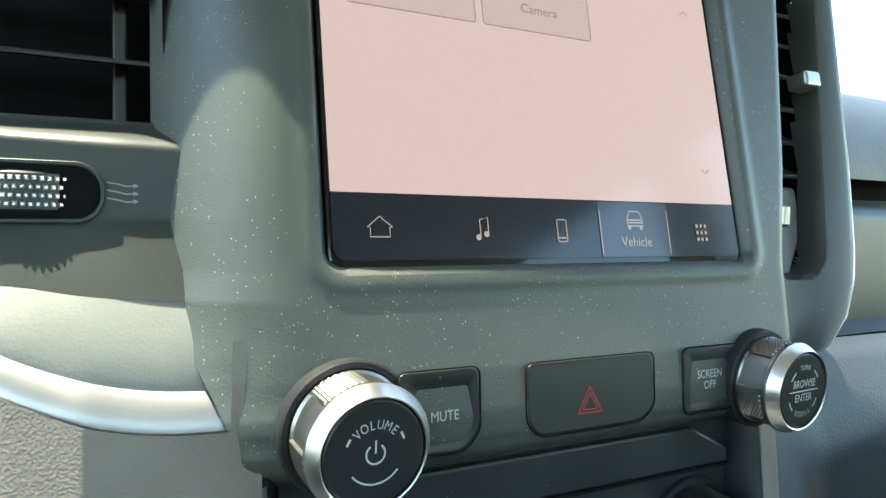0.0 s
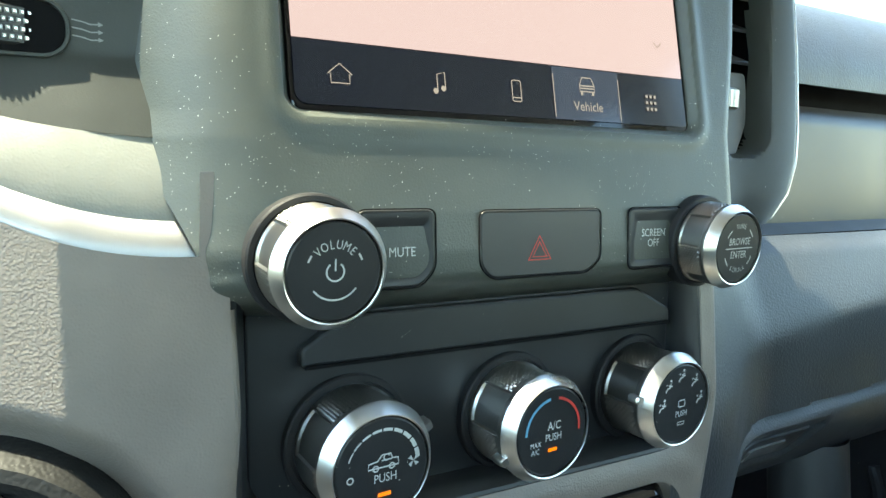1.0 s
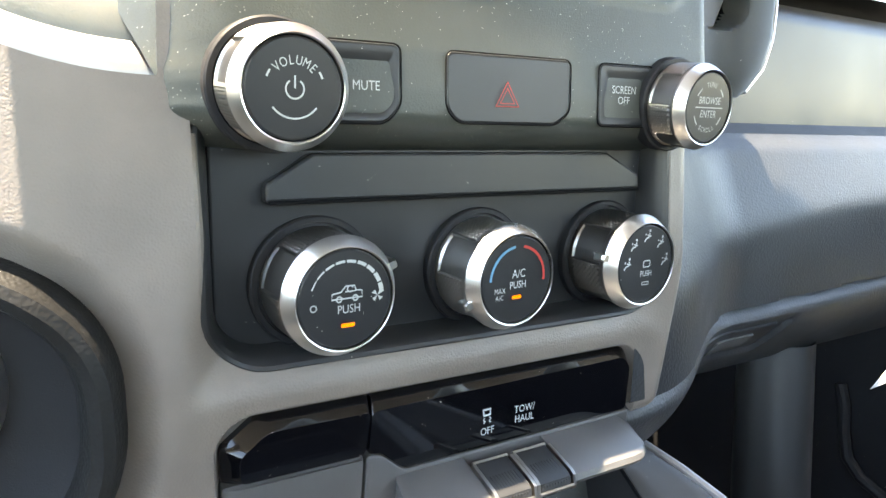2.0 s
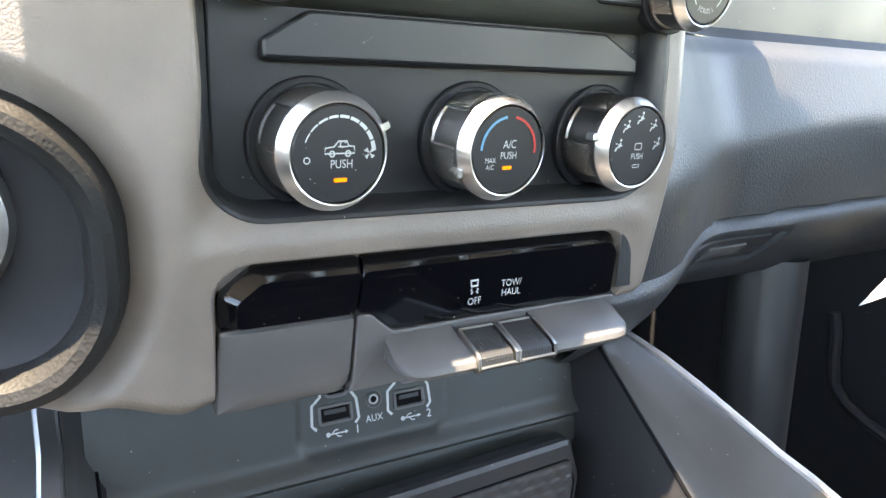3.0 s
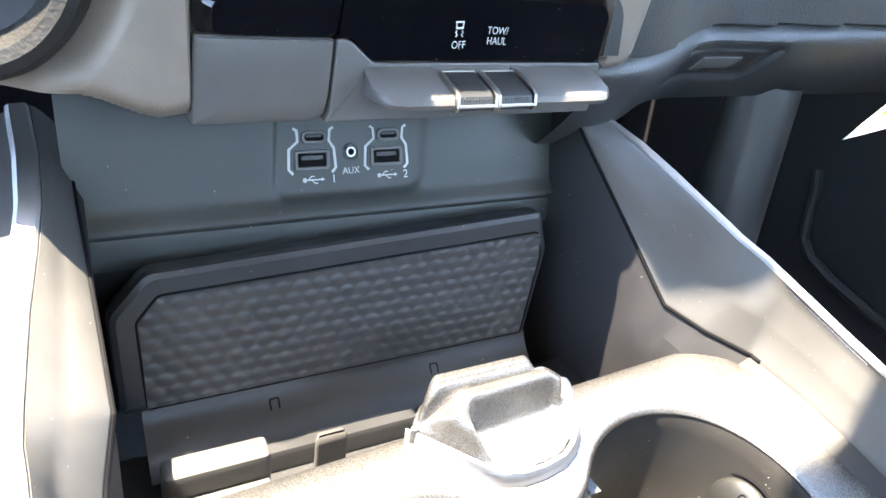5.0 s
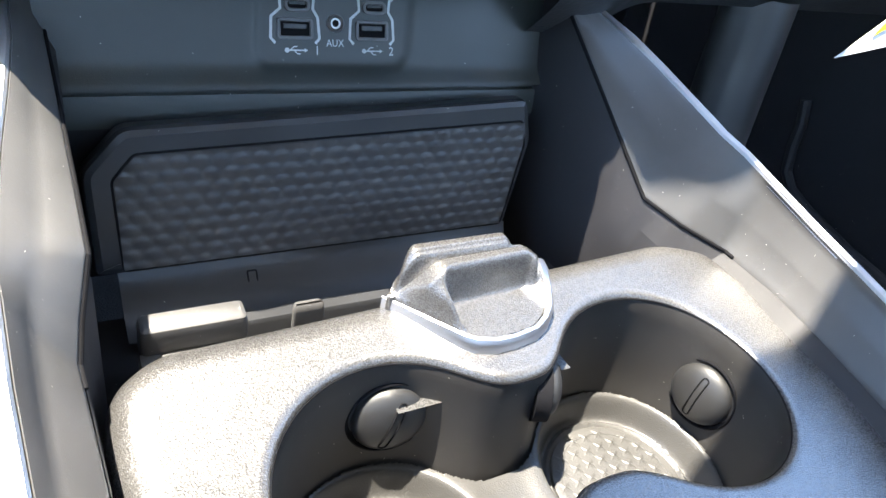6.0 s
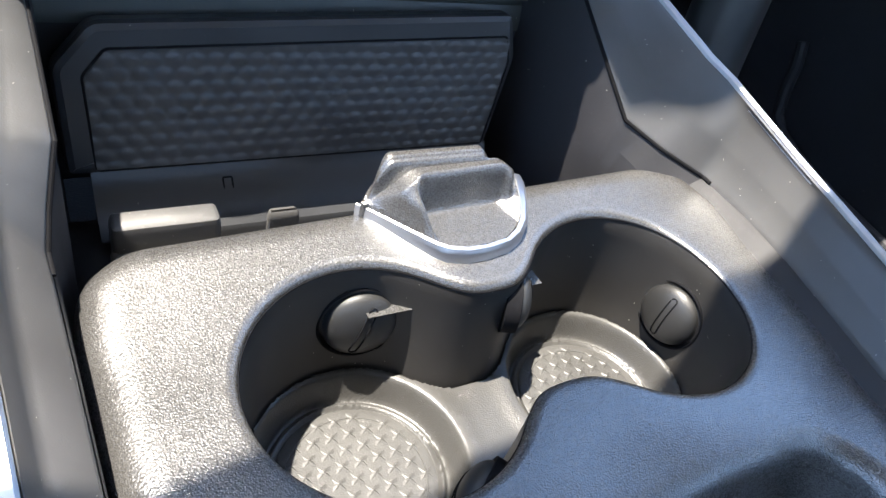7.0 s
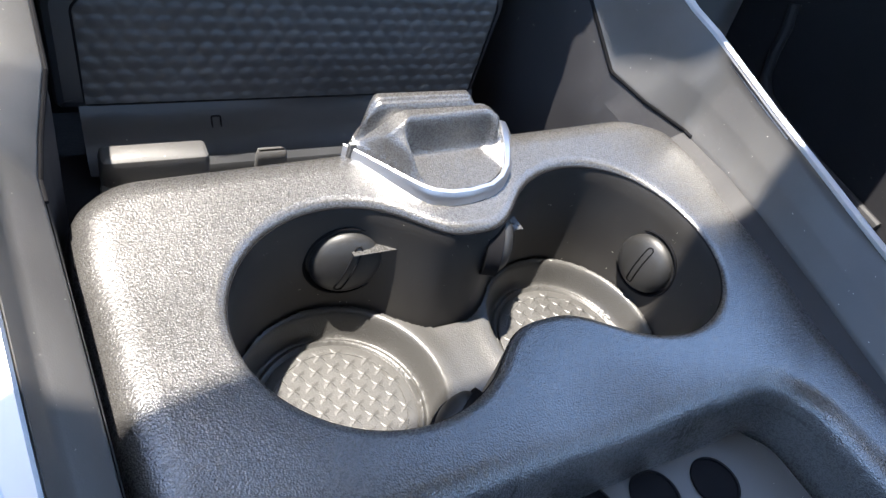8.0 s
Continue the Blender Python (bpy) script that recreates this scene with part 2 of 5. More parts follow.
def lettering(text, size, m, parent, mat=INK, name="lettering", arc=None, squeeze=1.0):
    """Raised print. arc: the radius on which the letters stand (below the middle: minus)."""
    bm = bmesh.new()

    def add(body, mm):
        cu = bpy.data.curves.new("type", "FONT")
        cu.body, cu.size, cu.align_x, cu.align_y = body, size, "CENTER", "CENTER"
        cu.resolution_u, cu.space_line = 3, 0.95
        ob = bpy.data.objects.new("type", cu)
        me = bpy.data.meshes.new_from_object(ob)
        me.transform(mm @ Matrix.Diagonal((squeeze, 1, 1, 1)))
        bm.from_mesh(me)
        bpy.data.meshes.remove(me)
        bpy.data.objects.remove(ob)
        bpy.data.curves.remove(cu)
    if arc is None:
        add(text, m)
    else:
        step = size * 0.78 * squeeze / abs(arc)
        for i, ch in enumerate(text):
            a = (i - (len(text) - 1) / 2) * step
            if arc > 0:
                add(ch, m @ Matrix.Rotation(-a, 4, "Z") @ Matrix.Translation((0, arc, 0)))
            else:
                add(ch, m @ Matrix.Rotation(a, 4, "Z") @ Matrix.Translation((0, arc, 0)))
    return part(name, bm, mat, parent, smooth=False)


def stroke(points, width, m, parent, mat=INK, name="marking", closed=False, lift=0.0):
    """A flat printed line along points of a panel."""
    pts = [Vector((p[0], p[1], 0)) for p in points]
    verts, faces = [], []
    n = len(pts)
    for i, p in enumerate(pts):
        a = pts[i - 1] if (i or closed) else p
        b = pts[(i + 1) % n] if (i < n - 1 or closed) else p
        d = (b - a).normalized()
        s = Vector((-d.y, d.x, 0)) * width / 2
        verts += [m @ (p - s + Vector((0, 0, lift))), m @ (p + s + Vector((0, 0, lift)))]
    for i in range(n if closed else n - 1):
        k = (i + 1) % n
        faces.append((2 * i, 2 * k, 2 * k + 1, 2 * i + 1))
    return part(name, mesh_of(verts, faces, name), mat, parent, smooth=False)


def patch(outline, m, parent, mat=INK, name="marking", lift=0.0):
    """A flat printed area."""
    verts = [m @ Vector((x, y, lift)) for x, y in outline]
    return part(name, mesh_of(verts, [tuple(range(len(verts)))], name), mat, parent, smooth=False)


def arc_pts(r, a0, a1, n=16, cx=0.0, cy=0.0):
    return [(cx + r * math.cos(radians(a0 + (a1 - a0) * i / n)), cy + r * math.sin(radians(a0 + (a1 - a0) * i / n))) for i in range(n + 1)]

# ---- the cab that closes the place ----


def box(name, x0, x1, y0, y1, z0, z1, mat, parent=None, bevel=0.0):
    bm = bmesh.new()
    bmesh.ops.create_cube(bm, size=1)
    for v in bm.verts:
        v.co = ((x0, x1)[v.co.x > 0], (y0, y1)[v.co.y > 0], (z0, z1)[v.co.z > 0])
    if bevel:
        bmesh.ops.bevel(bm, geom=bm.edges[:], offset=bevel, segments=3, affect="EDGES")
    return part(name, bm, mat, parent)


def box_mesh(x0, x1, y0, y1, z0, z1):
    bm = bmesh.new()
    bmesh.ops.create_cube(bm, size=1)
    for v in bm.verts:
        v.co = ((x0, x1)[v.co.x > 0], (y0, y1)[v.co.y > 0], (z0, z1)[v.co.z > 0])
    return bm


ROOF_Z = 1.16


def header_y(x):
    """The bowed front edge of the roof, over the windscreen."""
    return -0.066 - 0.20 * x * x


tagged(box("ground", -60, 60, -60, 60, -0.75, -0.7, ASPHALT), "pale grey parking lot asphalt outside the truck", "ground", kind="structure")
tagged(box("floor", -0.85, 0.85, -1.6, 0.75, -0.05, 0.0, CARPET), "black carpeted cab floor", "floor", kind="structure")
tagged(part("ceiling", loft([[(x, -1.6, ROOF_Z + 0.05), (x, -1.6, ROOF_Z), (x, header_y(x), ROOF_Z), (x, header_y(x) + 0.03, ROOF_Z + 0.01), (x, header_y(x) + 0.03, ROOF_Z + 0.05)] for x in np.linspace(-0.8, 0.8, 33)], True, True, True), CLOTH),
       "pale grey cloth headliner with a bowed front edge", "ceiling", kind="structure")
rear = thing("wall_rear", "dark rear wall of the cab with its back window", "wall", kind="structure")
part("lower_wall", box_mesh(-0.85, 0.85, -1.65, -1.6, 0, 0.86), CARPET, rear)
part("upper_wall", box_mesh(-0.85, 0.85, -1.65, -1.6, 1.12, 1.21), CARPET, rear)
tagged(box("wall_front", -0.85, 0.85, 0.70, 0.75, 0, 0.86, VOID), "black firewall below the windscreen", "wall", kind="structure")
for sx, nm in ((-1, "wall_left"), (1, "wall_right")):
    x0, x1 = sorted((sx * 0.78, sx * 0.84))
    tagged(box(nm, x0, x1, -1.6, 0.75, 0.0, 0.685, POCKET), "dark plastic door panel below the window", "wall", kind="structure")
    tagged(box("trim_pillar", x0, x1, -0.66, -0.56, 0.685, 1.16, CLOTH), "grey trimmed door pillar", "trim", kind="structure")
ws = part("window_1", loft([[(x * 1.1, 0.70, 0.86), (x, header_y(x) + 0.03, ROOF_Z + 0.02)] for x in np.linspace(-0.68, 0.68, 17)], False), GLASS)
ws.visible_shadow = False
tagged(ws, "raked clear windscreen glass", "window", kind="structure")
# unseen added blocker, outlined to shape the sun's shadow on console and glove box
blocker_outline = [(-0.088, 0.038), (-0.074, 0.030), (-0.058, 0.017), (-0.029, 0.004), (0.150, -0.050), (0.166, 0.030), (0.1745, 0.142), (0.1700, 0.1485), (0.1550, 0.1525), (-0.030, 0.1525), (-0.085, 0.135)]
part("sun_blocker", loft([[(x, y, z) for x, y in offset(rounded(blocker_outline, 0.004), d)] for z, d in ((1.085, 0.004), (1.09, 0.0), (1.125, 0.0), (1.135, 0.004))], True, True, True), PANEL, ws)

# ---- lower dashboard ----


def sweep(u):
    """How far the trim has risen on its way to the driver's door."""
    k = np.clip((-0.113 - u) / 0.055, 0, 1.8)
    return np.minimum(k, 1) ** 2.2 + 1.2 * np.maximum(k - 1, 0)


def rim_x(z):
    """Where the rim beside the controls ends at the glove box."""
    return np.interp(z, [0.52, 0.555, 0.585, 0.610, 0.65, 0.72], [0.1005, 0.1025, 0.1060, 0.1090, 0.1100, 0.1100])


def set_back(x):
    """How the dashboard bends away towards the driver's side."""
    return np.interp(x, [-0.36, -0.24, -0.195, -0.165, -0.148], [0.081, 0.0405, 0.0235, 0.0065, 0.0])


def dash_y(x, z):
    left = smooth01(-0.095, -0.112, x)
    y = 0.017 + 0.12 * np.maximum(z - 0.62, 0) * (1 - left) + 0.090 * np.maximum(z - 0.60, 0) * left
    y = y - 0.02 * np.minimum(z - 0.60, 0) + 0.08 * np.minimum(z - 0.60, 0) * smooth01(-0.095, -0.150, x) + set_back(x)
    y = y + 0.008 * smooth01(0.585, 0.603, z) * smooth01(0.645, 0.608, z) * smooth01(-0.112, -0.098, x) * smooth01(0.098, 0.062, x)
    return y + 0.022 * np.clip((x - rim_x(z) + 0.013) / 0.016, 0, 1.5) ** 2


def dash_cut(x):
    return 0.6880 + 0.0145 * sweep(x)


def lower_dash_point(x, z):
    z = np.where(x < -0.1125, np.minimum(z, dash_cut(x)), z)
    y = dash_y(x, z)
    hv = sd_rrect(x, z, -0.0070, 0.660, 0.0965, 0.063, 0.020)
    y = y + (0.036 - y) * smooth01(0.0015, -0.0065, hv)
    sw = sd_rrect(x, z, -0.01035, 0.5335, 0.0907, 0.0470, 0.012)
    y = y + 0.0035 * smooth01(0.016, 0.0, sw)
    y = y + (0.0300 - y) * smooth01(0.0022, -0.0016, sw)
    pod = sd_rrect(x, z, -0.205, 0.590, 0.0775, 0.050, 0.044)
    y = y + 0.010 * smooth01(0.012, -0.002, pod)
    low = 0.536 + 0.02 * smooth01(0.04, 0.10, x) + 0.010 * smooth01(-0.11, -0.14, x)
    y = y + 0.014 * np.clip((low - z) / 0.012, 0, 1.6) ** 2
    return x, y, z


def lower_dash_keep(x, z):
    pod = sd_rrect(x, z, -0.205, 0.590, 0.0775, 0.050, 0.044)
    low = 0.528 + 0.018 * smooth01(0.04, 0.10, x) + 0.010 * smooth01(-0.11, -0.14, x)
    sw = sd_rrect(x, z, -0.01035, 0.5335, 0.0907, 0.0470, 0.012)
    return (pod > 0) & (z > low) & (sw > -0.009) & (sd_rrect(x, z, -0.0070, 0.660, 0.0965, 0.063, 0.020) > -0.0012) & ~((x < -0.1130) & (z > dash_cut(x) + 0.0028)) & ((x < rim_x(z) - 0.004) | (z < 0.668)) & ((x < -0.1050) | (x > 0.06) | (z < 0.672))


dash = thing("dashboard", "grey soft-touch grained lower dashboard round the controls", "dashboard")
part("dash_panel", sheet(span(-0.32, 0.118, 0.0010), span(0.524, 0.712, 0.0010), lower_dash_point, lower_dash_keep), DASH, dash)
lip = []
for d, dy in ((-0.0016, 0.0004), (-0.0008, -0.0005), (0.0004, -0.0006), (0.0018, 0.0006), (0.0034, 0.0040), (0.0048, 0.0110), (0.0058, 0.0240)):
    lip.append([(x, float(dash_y(np.array(max(x, -0.108)), np.array(z))) + dy, z) for x, z in offset(rrect(0.193, 0.126, 0.020, 10, -0.0070, 0.660), d)])
part("climate_recess", loft(lip), PANEL, dash, "smooth dark recess round the climate knobs")
for a, b in ((-0.32, -0.107), (0.079, 0.104)):
    part("lower_edge", sheet(span(a, b, 0.004), np.linspace(0, 1, 6), lambda x, v: (x, dash_y(x, 0.53) + 0.012 + 0.010 * (1 - v) ** 2, 0.5255 + 0.018 * smooth01(0.04, 0.10, x) + 0.010 * smooth01(-0.11, -0.14, x) + 0.012 * v)), DASH, dash)
# the left end: silver strip, pale pad, wheel panel


def strip(zl, zr, h, y0, name, mat, bulge, label=""):
    xs = span(-0.34, -0.113, 0.003)
    vs = np.linspace(0, 1, 14)

    def f(u, v):
        z0 = zr + (zl - zr) * sweep(u) - h / 2
        yy = y0 + 0.6 * set_back(u) - bulge * np.sin(np.pi * v) ** 0.6
        return u, yy + 0.005 * v, z0 + h * v
    return part(name, sheet(xs, vs, f), mat, dash, label)


strip(0.7065, 0.6920, 0.0108, 0.0290, "trim_strip", SATIN, 0.0016, "satin silver trim strip")


def pale_pad(u, v):
    k = sweep(u)
    z0 = 0.6965 + 0.0145 * k
    z1 = 0.7215 + 0.0065 * k
    return u, 0.0340 + 0.5 * set_back(u) + 0.0070 * v ** 1.5, z0 + (z1 - z0) * v


part("pale_pad", sheet(span(-0.34, -0.108, 0.003), np.linspace(0, 1, 12), pale_pad), PAD_PALE, dash, "pale grained pad")


def wheel_panel(u, v):
    z0 = 0.7215 + 0.0065 * sweep(u)
    z = z0 + (0.7735 - z0) * v
    d = z - 0.7445
    y = 0.0500 + 0.02 * d - 0.40 * 0.0008 * np.logaddexp(0, -d / 0.0008)
    return u, y + 0.05 * np.maximum(0, -0.14 - u) + 0.012 * smooth01(0.80, 1.0, v) ** 1.5, z


part("wheel_panel", sheet(span(-0.34, -0.108, 0.003), np.linspace(0, 1, 64), wheel_panel), CHARCOAL, dash)

# ---- upper bezel of the centre stack ----
XL = ([0.60, 0.665, 0.683, 0.695, 0.706, 0.722, 0.745, 0.766, 0.86, 0.92], [-0.103, -0.106, -0.1115, -0.1165, -0.1215, -0.1275, -0.1300, -0.1305, -0.130, -0.129])
XR = ([0.66, 0.69, 0.70, 0.73, 0.77, 0.85, 0.92], [0.096, 0.110, 0.114, 0.116, 0.125, 0.138, 0.146])


def bezel_y(z):
    return np.interp(z, [0.60, 0.687, 0.700, 0.730, 0.95], [0.0140, 0.0172, 0.0190, 0.0250, 0.0690])


def screen_y(z):
    return 0.033 + 0.21 * (z - 0.753)


def bezel_point(s, z):
    xl, xr = np.interp(z, *XL), np.interp(z, *XR)
    x = xl + (xr - xl) * s
    y = bezel_y(z)
    y = y + np.interp(z, [0.66, 0.69, 0.73, 0.77], [0.004, 0.009, 0.026, 0.030]) * np.clip((xl + 0.036 - x) / 0.036, 0, 1) ** 2.0
    y = y + 0.014 * np.clip((x - xr + 0.014) / 0.014, 0, 1) ** 2
    y = y + 0.016 * np.clip((0.680 - z) / 0.013, 0, 1.3) ** 2
    op = sd_rrect(x, z, -0.0002, 0.800, 0.0856, 0.0682, 0.005)
    y = y + (screen_y(z) + 0.003 - y) * smooth01(0.0026, -0.0012, op)
    y = y - 0.0008 * np.exp(-((op - 0.005) / 0.003) ** 2)
    return x, y, z


stack = thing("center_stack_bezel", "dark grey grained plastic bezel round the touchscreen", "bezel")
part("bezel_shell", sheet(span(0, 1, 0.0034), span(0.660, 0.90, 0.0010), bezel_point, lambda s, z: z > 0.662), BEZEL, stack)


def bezel_frame(x, z):
    return face_frame(x, float(bezel_y(np.array(z))), z, 0.06)


def dished(outline, depth, cx, cy, m):
    """A key cap whose face sinks to a soft finger dish round (cx, cy)."""
    rings = [[(x, y, z) for x, y in offset(outline, d)] for d, z in ((0, -0.004), (0, -0.0009), (0.0003, -0.0003), (0.0009, 0))]
    edge = offset(outline, 0.0012)
    for k in (0.94, 0.86, 0.76, 0.64, 0.50, 0.34, 0.16):
        rings.append([(cx + (x - cx) * k, cy + (y - cy) * k, -depth * float(smooth01(1.0, 0.30, k))) for x, y in edge])
    return loft([xf(m, r) for r in rings], True, True, True)


def key(name, outline, x, z, mat, label="", depth=0.0, cx=0.0, cy=0.0):
    m = bezel_frame(x, z)
    k = part(name, dished(outline, depth, cx, cy, m @ Matrix.Translation((0, 0, 0.0003))), mat, stack, label)
    part("seam", hoop(offset(outline, -0.0002), 0.00045, 0.0004, m), VOID, k)
    return k, m @ Matrix.Translation((0, 0, 0.0006))


mute_out = rounded([(-0.0135, -0.0125), (0.008, -0.0125), (0.0135, -0.007), (0.0135, 0.0125), (-0.0135, 0.0125)], 0.003)
mute, mm = key("mute_key", mute_out, -0.0545, 0.6885, PANEL, "", 0.0020, 0.004, -0.002)
lettering("MUTE", 0.0043, mm @ Matrix.Translation((0.0010, -0.001, 0.0008)), mute, squeeze=0.85)
haz_out = rounded([(-0.022, -0.0118), (0.020, -0.0118), (0.0265, -0.007), (0.0265, 0.0118), (-0.0265, 0.0118), (-0.0265, -0.007)], 0.003)
haz, hm = key("hazard_key", haz_out, 0.0025, 0.6885, PANEL)
for q, w in ((0.0056, 0.0006), (0.0035, 0.0005)):
    stroke([(q * math.cos(radians(a)) - 0.0025, q * math.sin(radians(a)) - 0.0030) for a in (90, 210, 330)], w, hm, haz, INK_RED, "hazard_mark", True, 0.0008)
off_out = rounded([(-0.0145, -0.0118), (0.0145, -0.0118), (0.0145, 0.0118), (-0.0145, 0.0118)], 0.003)
off, om = key("screen_off_key", off_out, 0.0575, 0.6885, PANEL, "", 0.0016, -0.002, 0.0)
lettering("SCREEN\nOFF", 0.0042, om @ Matrix.Translation((-0.0025, 0.000, 0.0008)), off, squeeze=0.85)

# ---- touchscreen ----
screen = thing("touchscreen", "lit touchscreen with a pale pink page and a navy menu bar", "screen")
SF = face_frame(0, 0.033, 0.753, 0.21)
part("glass_panel", plate(rrect(0.1705, 0.140, 0.005, 6, 0, 0.0465), 0.003, 0.0008, SF), GLOSS, screen)
up = Matrix.Translation((0, 0, 0.0004))
part("page", mesh_of(xf(SF @ up, [(-0.0838, 0.0003, 0), (0.0832, 0.0003, 0), (0.0832, 0.110, 0), (-0.0838, 0.110, 0)]), [(0, 1, 2, 3)], "page"), LCD, screen, smooth=False)
bar = part("menu_bar", mesh_of(xf(SF @ up, [(x, y, 0) for x, y in rrect(0.167, 0.0204, (0.004, 0.002, 0, 0), 4, -0.0003, -0.0102)]), [tuple(range(20))], "bar"), LCD_BAR, screen, smooth=False)
SI = SF @ Matrix.Translation((0, 0, 0.0006))
part("active_tab", mesh_of(xf(SI, [(0.0145, -0.0203, 0), (0.0470, -0.0203, 0), (0.0470, -0.0002, 0), (0.0145, -0.0002, 0)]), [(0, 1, 2, 3)], "tab"), LCD_TAB, screen, smooth=False)
SJ = SF @ Matrix.Translation((0, 0, 0.0008))
for x in (0.0147, 0.0468):
    stroke([(x, -0.0195), (x, -0.003)], 0.0004, SJ, screen, LCD_ICON, "tab_edge")
stroke([(-0.0037, 0.0005), (-0.0037, -0.0030), (0.0037, -0.0030), (0.0037, 0.0005), (0.0048, 0.0005), (0, 0.0045), (-0.0048, 0.0005)], 0.00045, SJ @ Matrix.Translation((-0.0690, -0.0108, 0)) @ Matrix.Scale(0.84, 4), screen, LCD_ICON, "home_icon", True)
note = SJ @ Matrix.Translation((-0.0335, -0.0105, 0)) @ Matrix.Scale(0.84, 4)
stroke([(-0.0012, -0.0030), (-0.0012, 0.0035), (0.0024, 0.0045), (0.0024, -0.0018)], 0.00045, note, screen, LCD_ICON, "music_icon")
for a, b in ((-0.0021, -0.0034), (0.0015, -0.0022)):
    patch(arc_pts(0.0012, 0, 330, 11, a, b), note, screen, LCD_ICON, "music_icon")
ph = SJ @ Matrix.Translation((-0.0022, -0.0110, 0)) @ Matrix.Scale(0.84, 4)
stroke(rrect(0.0046, 0.0092, 0.0008, 3), 0.00045, ph, screen, LCD_ICON, "phone_icon", True)
stroke([(-0.0022, -0.0030), (0.0022, -0.0030)], 0.0005, ph, screen, LCD_ICON, "phone_icon")
ca = SJ @ Matrix.Translation((0.0308, -0.0072, 0))
stroke([(-0.0036, -0.0018), (-0.0036, 0.0006), (-0.0022, 0.0036), (0.0022, 0.0036), (0.0036, 0.0006), (0.0036, -0.0018)], 0.00045, ca, screen, LCD_ICON, "vehicle_icon", True)
for z0 in (0.0004, -0.0006):
    stroke([(-0.0034, z0), (0.0034, z0)], 0.0005, ca, screen, LCD_ICON, "vehicle_icon")
for x in (-0.0027, 0.0027):
    stroke([(x, -0.0018), (x, -0.0032)], 0.0012, ca, screen, LCD_ICON, "vehicle_icon")
lettering("Vehicle", 0.0052, SJ @ Matrix.Translation((0.0308, -0.0150, 0)), screen, LCD_ICON, "tab_caption", squeeze=0.95)
for i in range(9):
    patch(rrect(0.0013, 0.0013, 0.0003, 2, 0.0640 + 0.0022 * (i % 3 - 1), -0.0113 + 0.0026 * (i // 3 - 1)), SJ, screen, LCD_ICON, "app_dot")
stroke([(0.0687, 0.0800), (0.0708, 0.0816), (0.0729, 0.0800)], 0.0004, SJ, screen, LCD_FAINT, "scroll_arrow")
stroke([(0.0687, 0.0145), (0.0708, 0.0125), (0.0729, 0.0145)], 0.0004, SJ, screen, LCD_FAINT, "scroll_arrow")
for x0, x1 in ((-0.075, -0.0290), (-0.0260, 0.0205)):
    part("tile", mesh_of(xf(SI, [(x, y, 0) for x, y in rrect(x1 - x0, 0.042, 0.0012, 4, (x0 + x1) / 2, 0.0825)]), [tuple(range(20))], "tile"), LCD_TILE, screen, smooth=False)
    stroke(rrect(x1 - x0, 0.042, 0.0012, 4, (x0 + x1) / 2, 0.0825), 0.0004, SJ, screen, LCD_FAINT, "tile_edge", True)
lettering("Camera", 0.0050, SJ @ Matrix.Translation((-0.0020, 0.0700, 0)), screen, LCD_FAINT, "tile_caption")

# ---- rotary knobs ----


def knob(name, label, m, base_r, r, cr, h, pointer=None, bright=False, bevel=0.0048):
    """A rotary control: collar, knurled barrel with smooth bands, bevelled metal ring and black cap."""
    k = thing(name, label, "knob", "rotary controls")
    part("collar", lathe([(base_r, -0.004), (base_r, 0.0016), (base_r - 0.0006, 0.0022), (base_r - 0.0022, 0.0022), (base_r - 0.0026, 0.0010), (r - 0.002, 0.0010)], m, 72), POCKET, k)
    b = r - 0.0003
    nk = 216
    part("knurled_grip", lathe([(b - 0.0003, 0.0005), (b, 0.002)] + [(b, 0.002 + i * (h - bevel - 0.0034) / 18) for i in range(1, 19)] + [(b, h - bevel - 0.0007)], m, nk,
         lambda i, j: (0.00034 if (i + j // 2) % 2 else -0.00012) if 3 <= i <= 17 and (j // 27) % 2 == 0 else (-0.0007 if (j // 27) % 2 and 3 <= i <= 17 else 0)),
         CHROME if bright else DARK_CHROME, k, "knurled metal grip with smooth bands")
    part("metal_ring", lathe([(r - 0.0012, h - bevel - 0.0012), (r - 0.0002, h - bevel - 0.0008), (r, h - bevel), (r - 0.0003, h - bevel + 0.0006), (cr + 0.0011, h - 0.0002),
                              (cr + 0.0008, h + 0.0002), (cr + 0.0004, h), (cr + 0.0003, h - 0.0016)], m, 96), CHROME, k, "bright bevelled metal ring")
    part("cap_gap", lathe([(cr + 0.0004, h - 0.0012), (cr - 0.0006, h - 0.0012)], m, 64), VOID, k)
    c = part("cap", lathe([(cr - 0.0001, h - 0.003), (cr - 0.0001, h - 0.0006), (cr - 0.0007, h - 0.0002), (cr * 0.6, h - 0.0002), (0.0, h - 0.0002)], m, 64), CAP, k, "black printed cap")
    if pointer is not None:
        a = radians(pointer)
        pm = m @ Matrix.Rotation(a, 4, "Z") @ Matrix.Translation((r - 0.0004, 0, h - 0.0050))
        part("pointer", loft([xf(pm, [(x * q, y * q, z) for x, y in rrect(0.0052, 0.0032, 0.0009, 4)]) for q, z in ((1, -0.0035), (1, 0.0006), (0.8, 0.0018))], True, True, True), CHROME, k)
    return k, m @ Matrix.Translation((0, 0, h + 0.0001))


def axis_frame(x, y, z, k, yaw, h):
    """The foot of a knob whose cap lies at x, y, z."""
    return face_frame(x, y, z, k, yaw) @ Matrix.Translation((0, 0, -h))


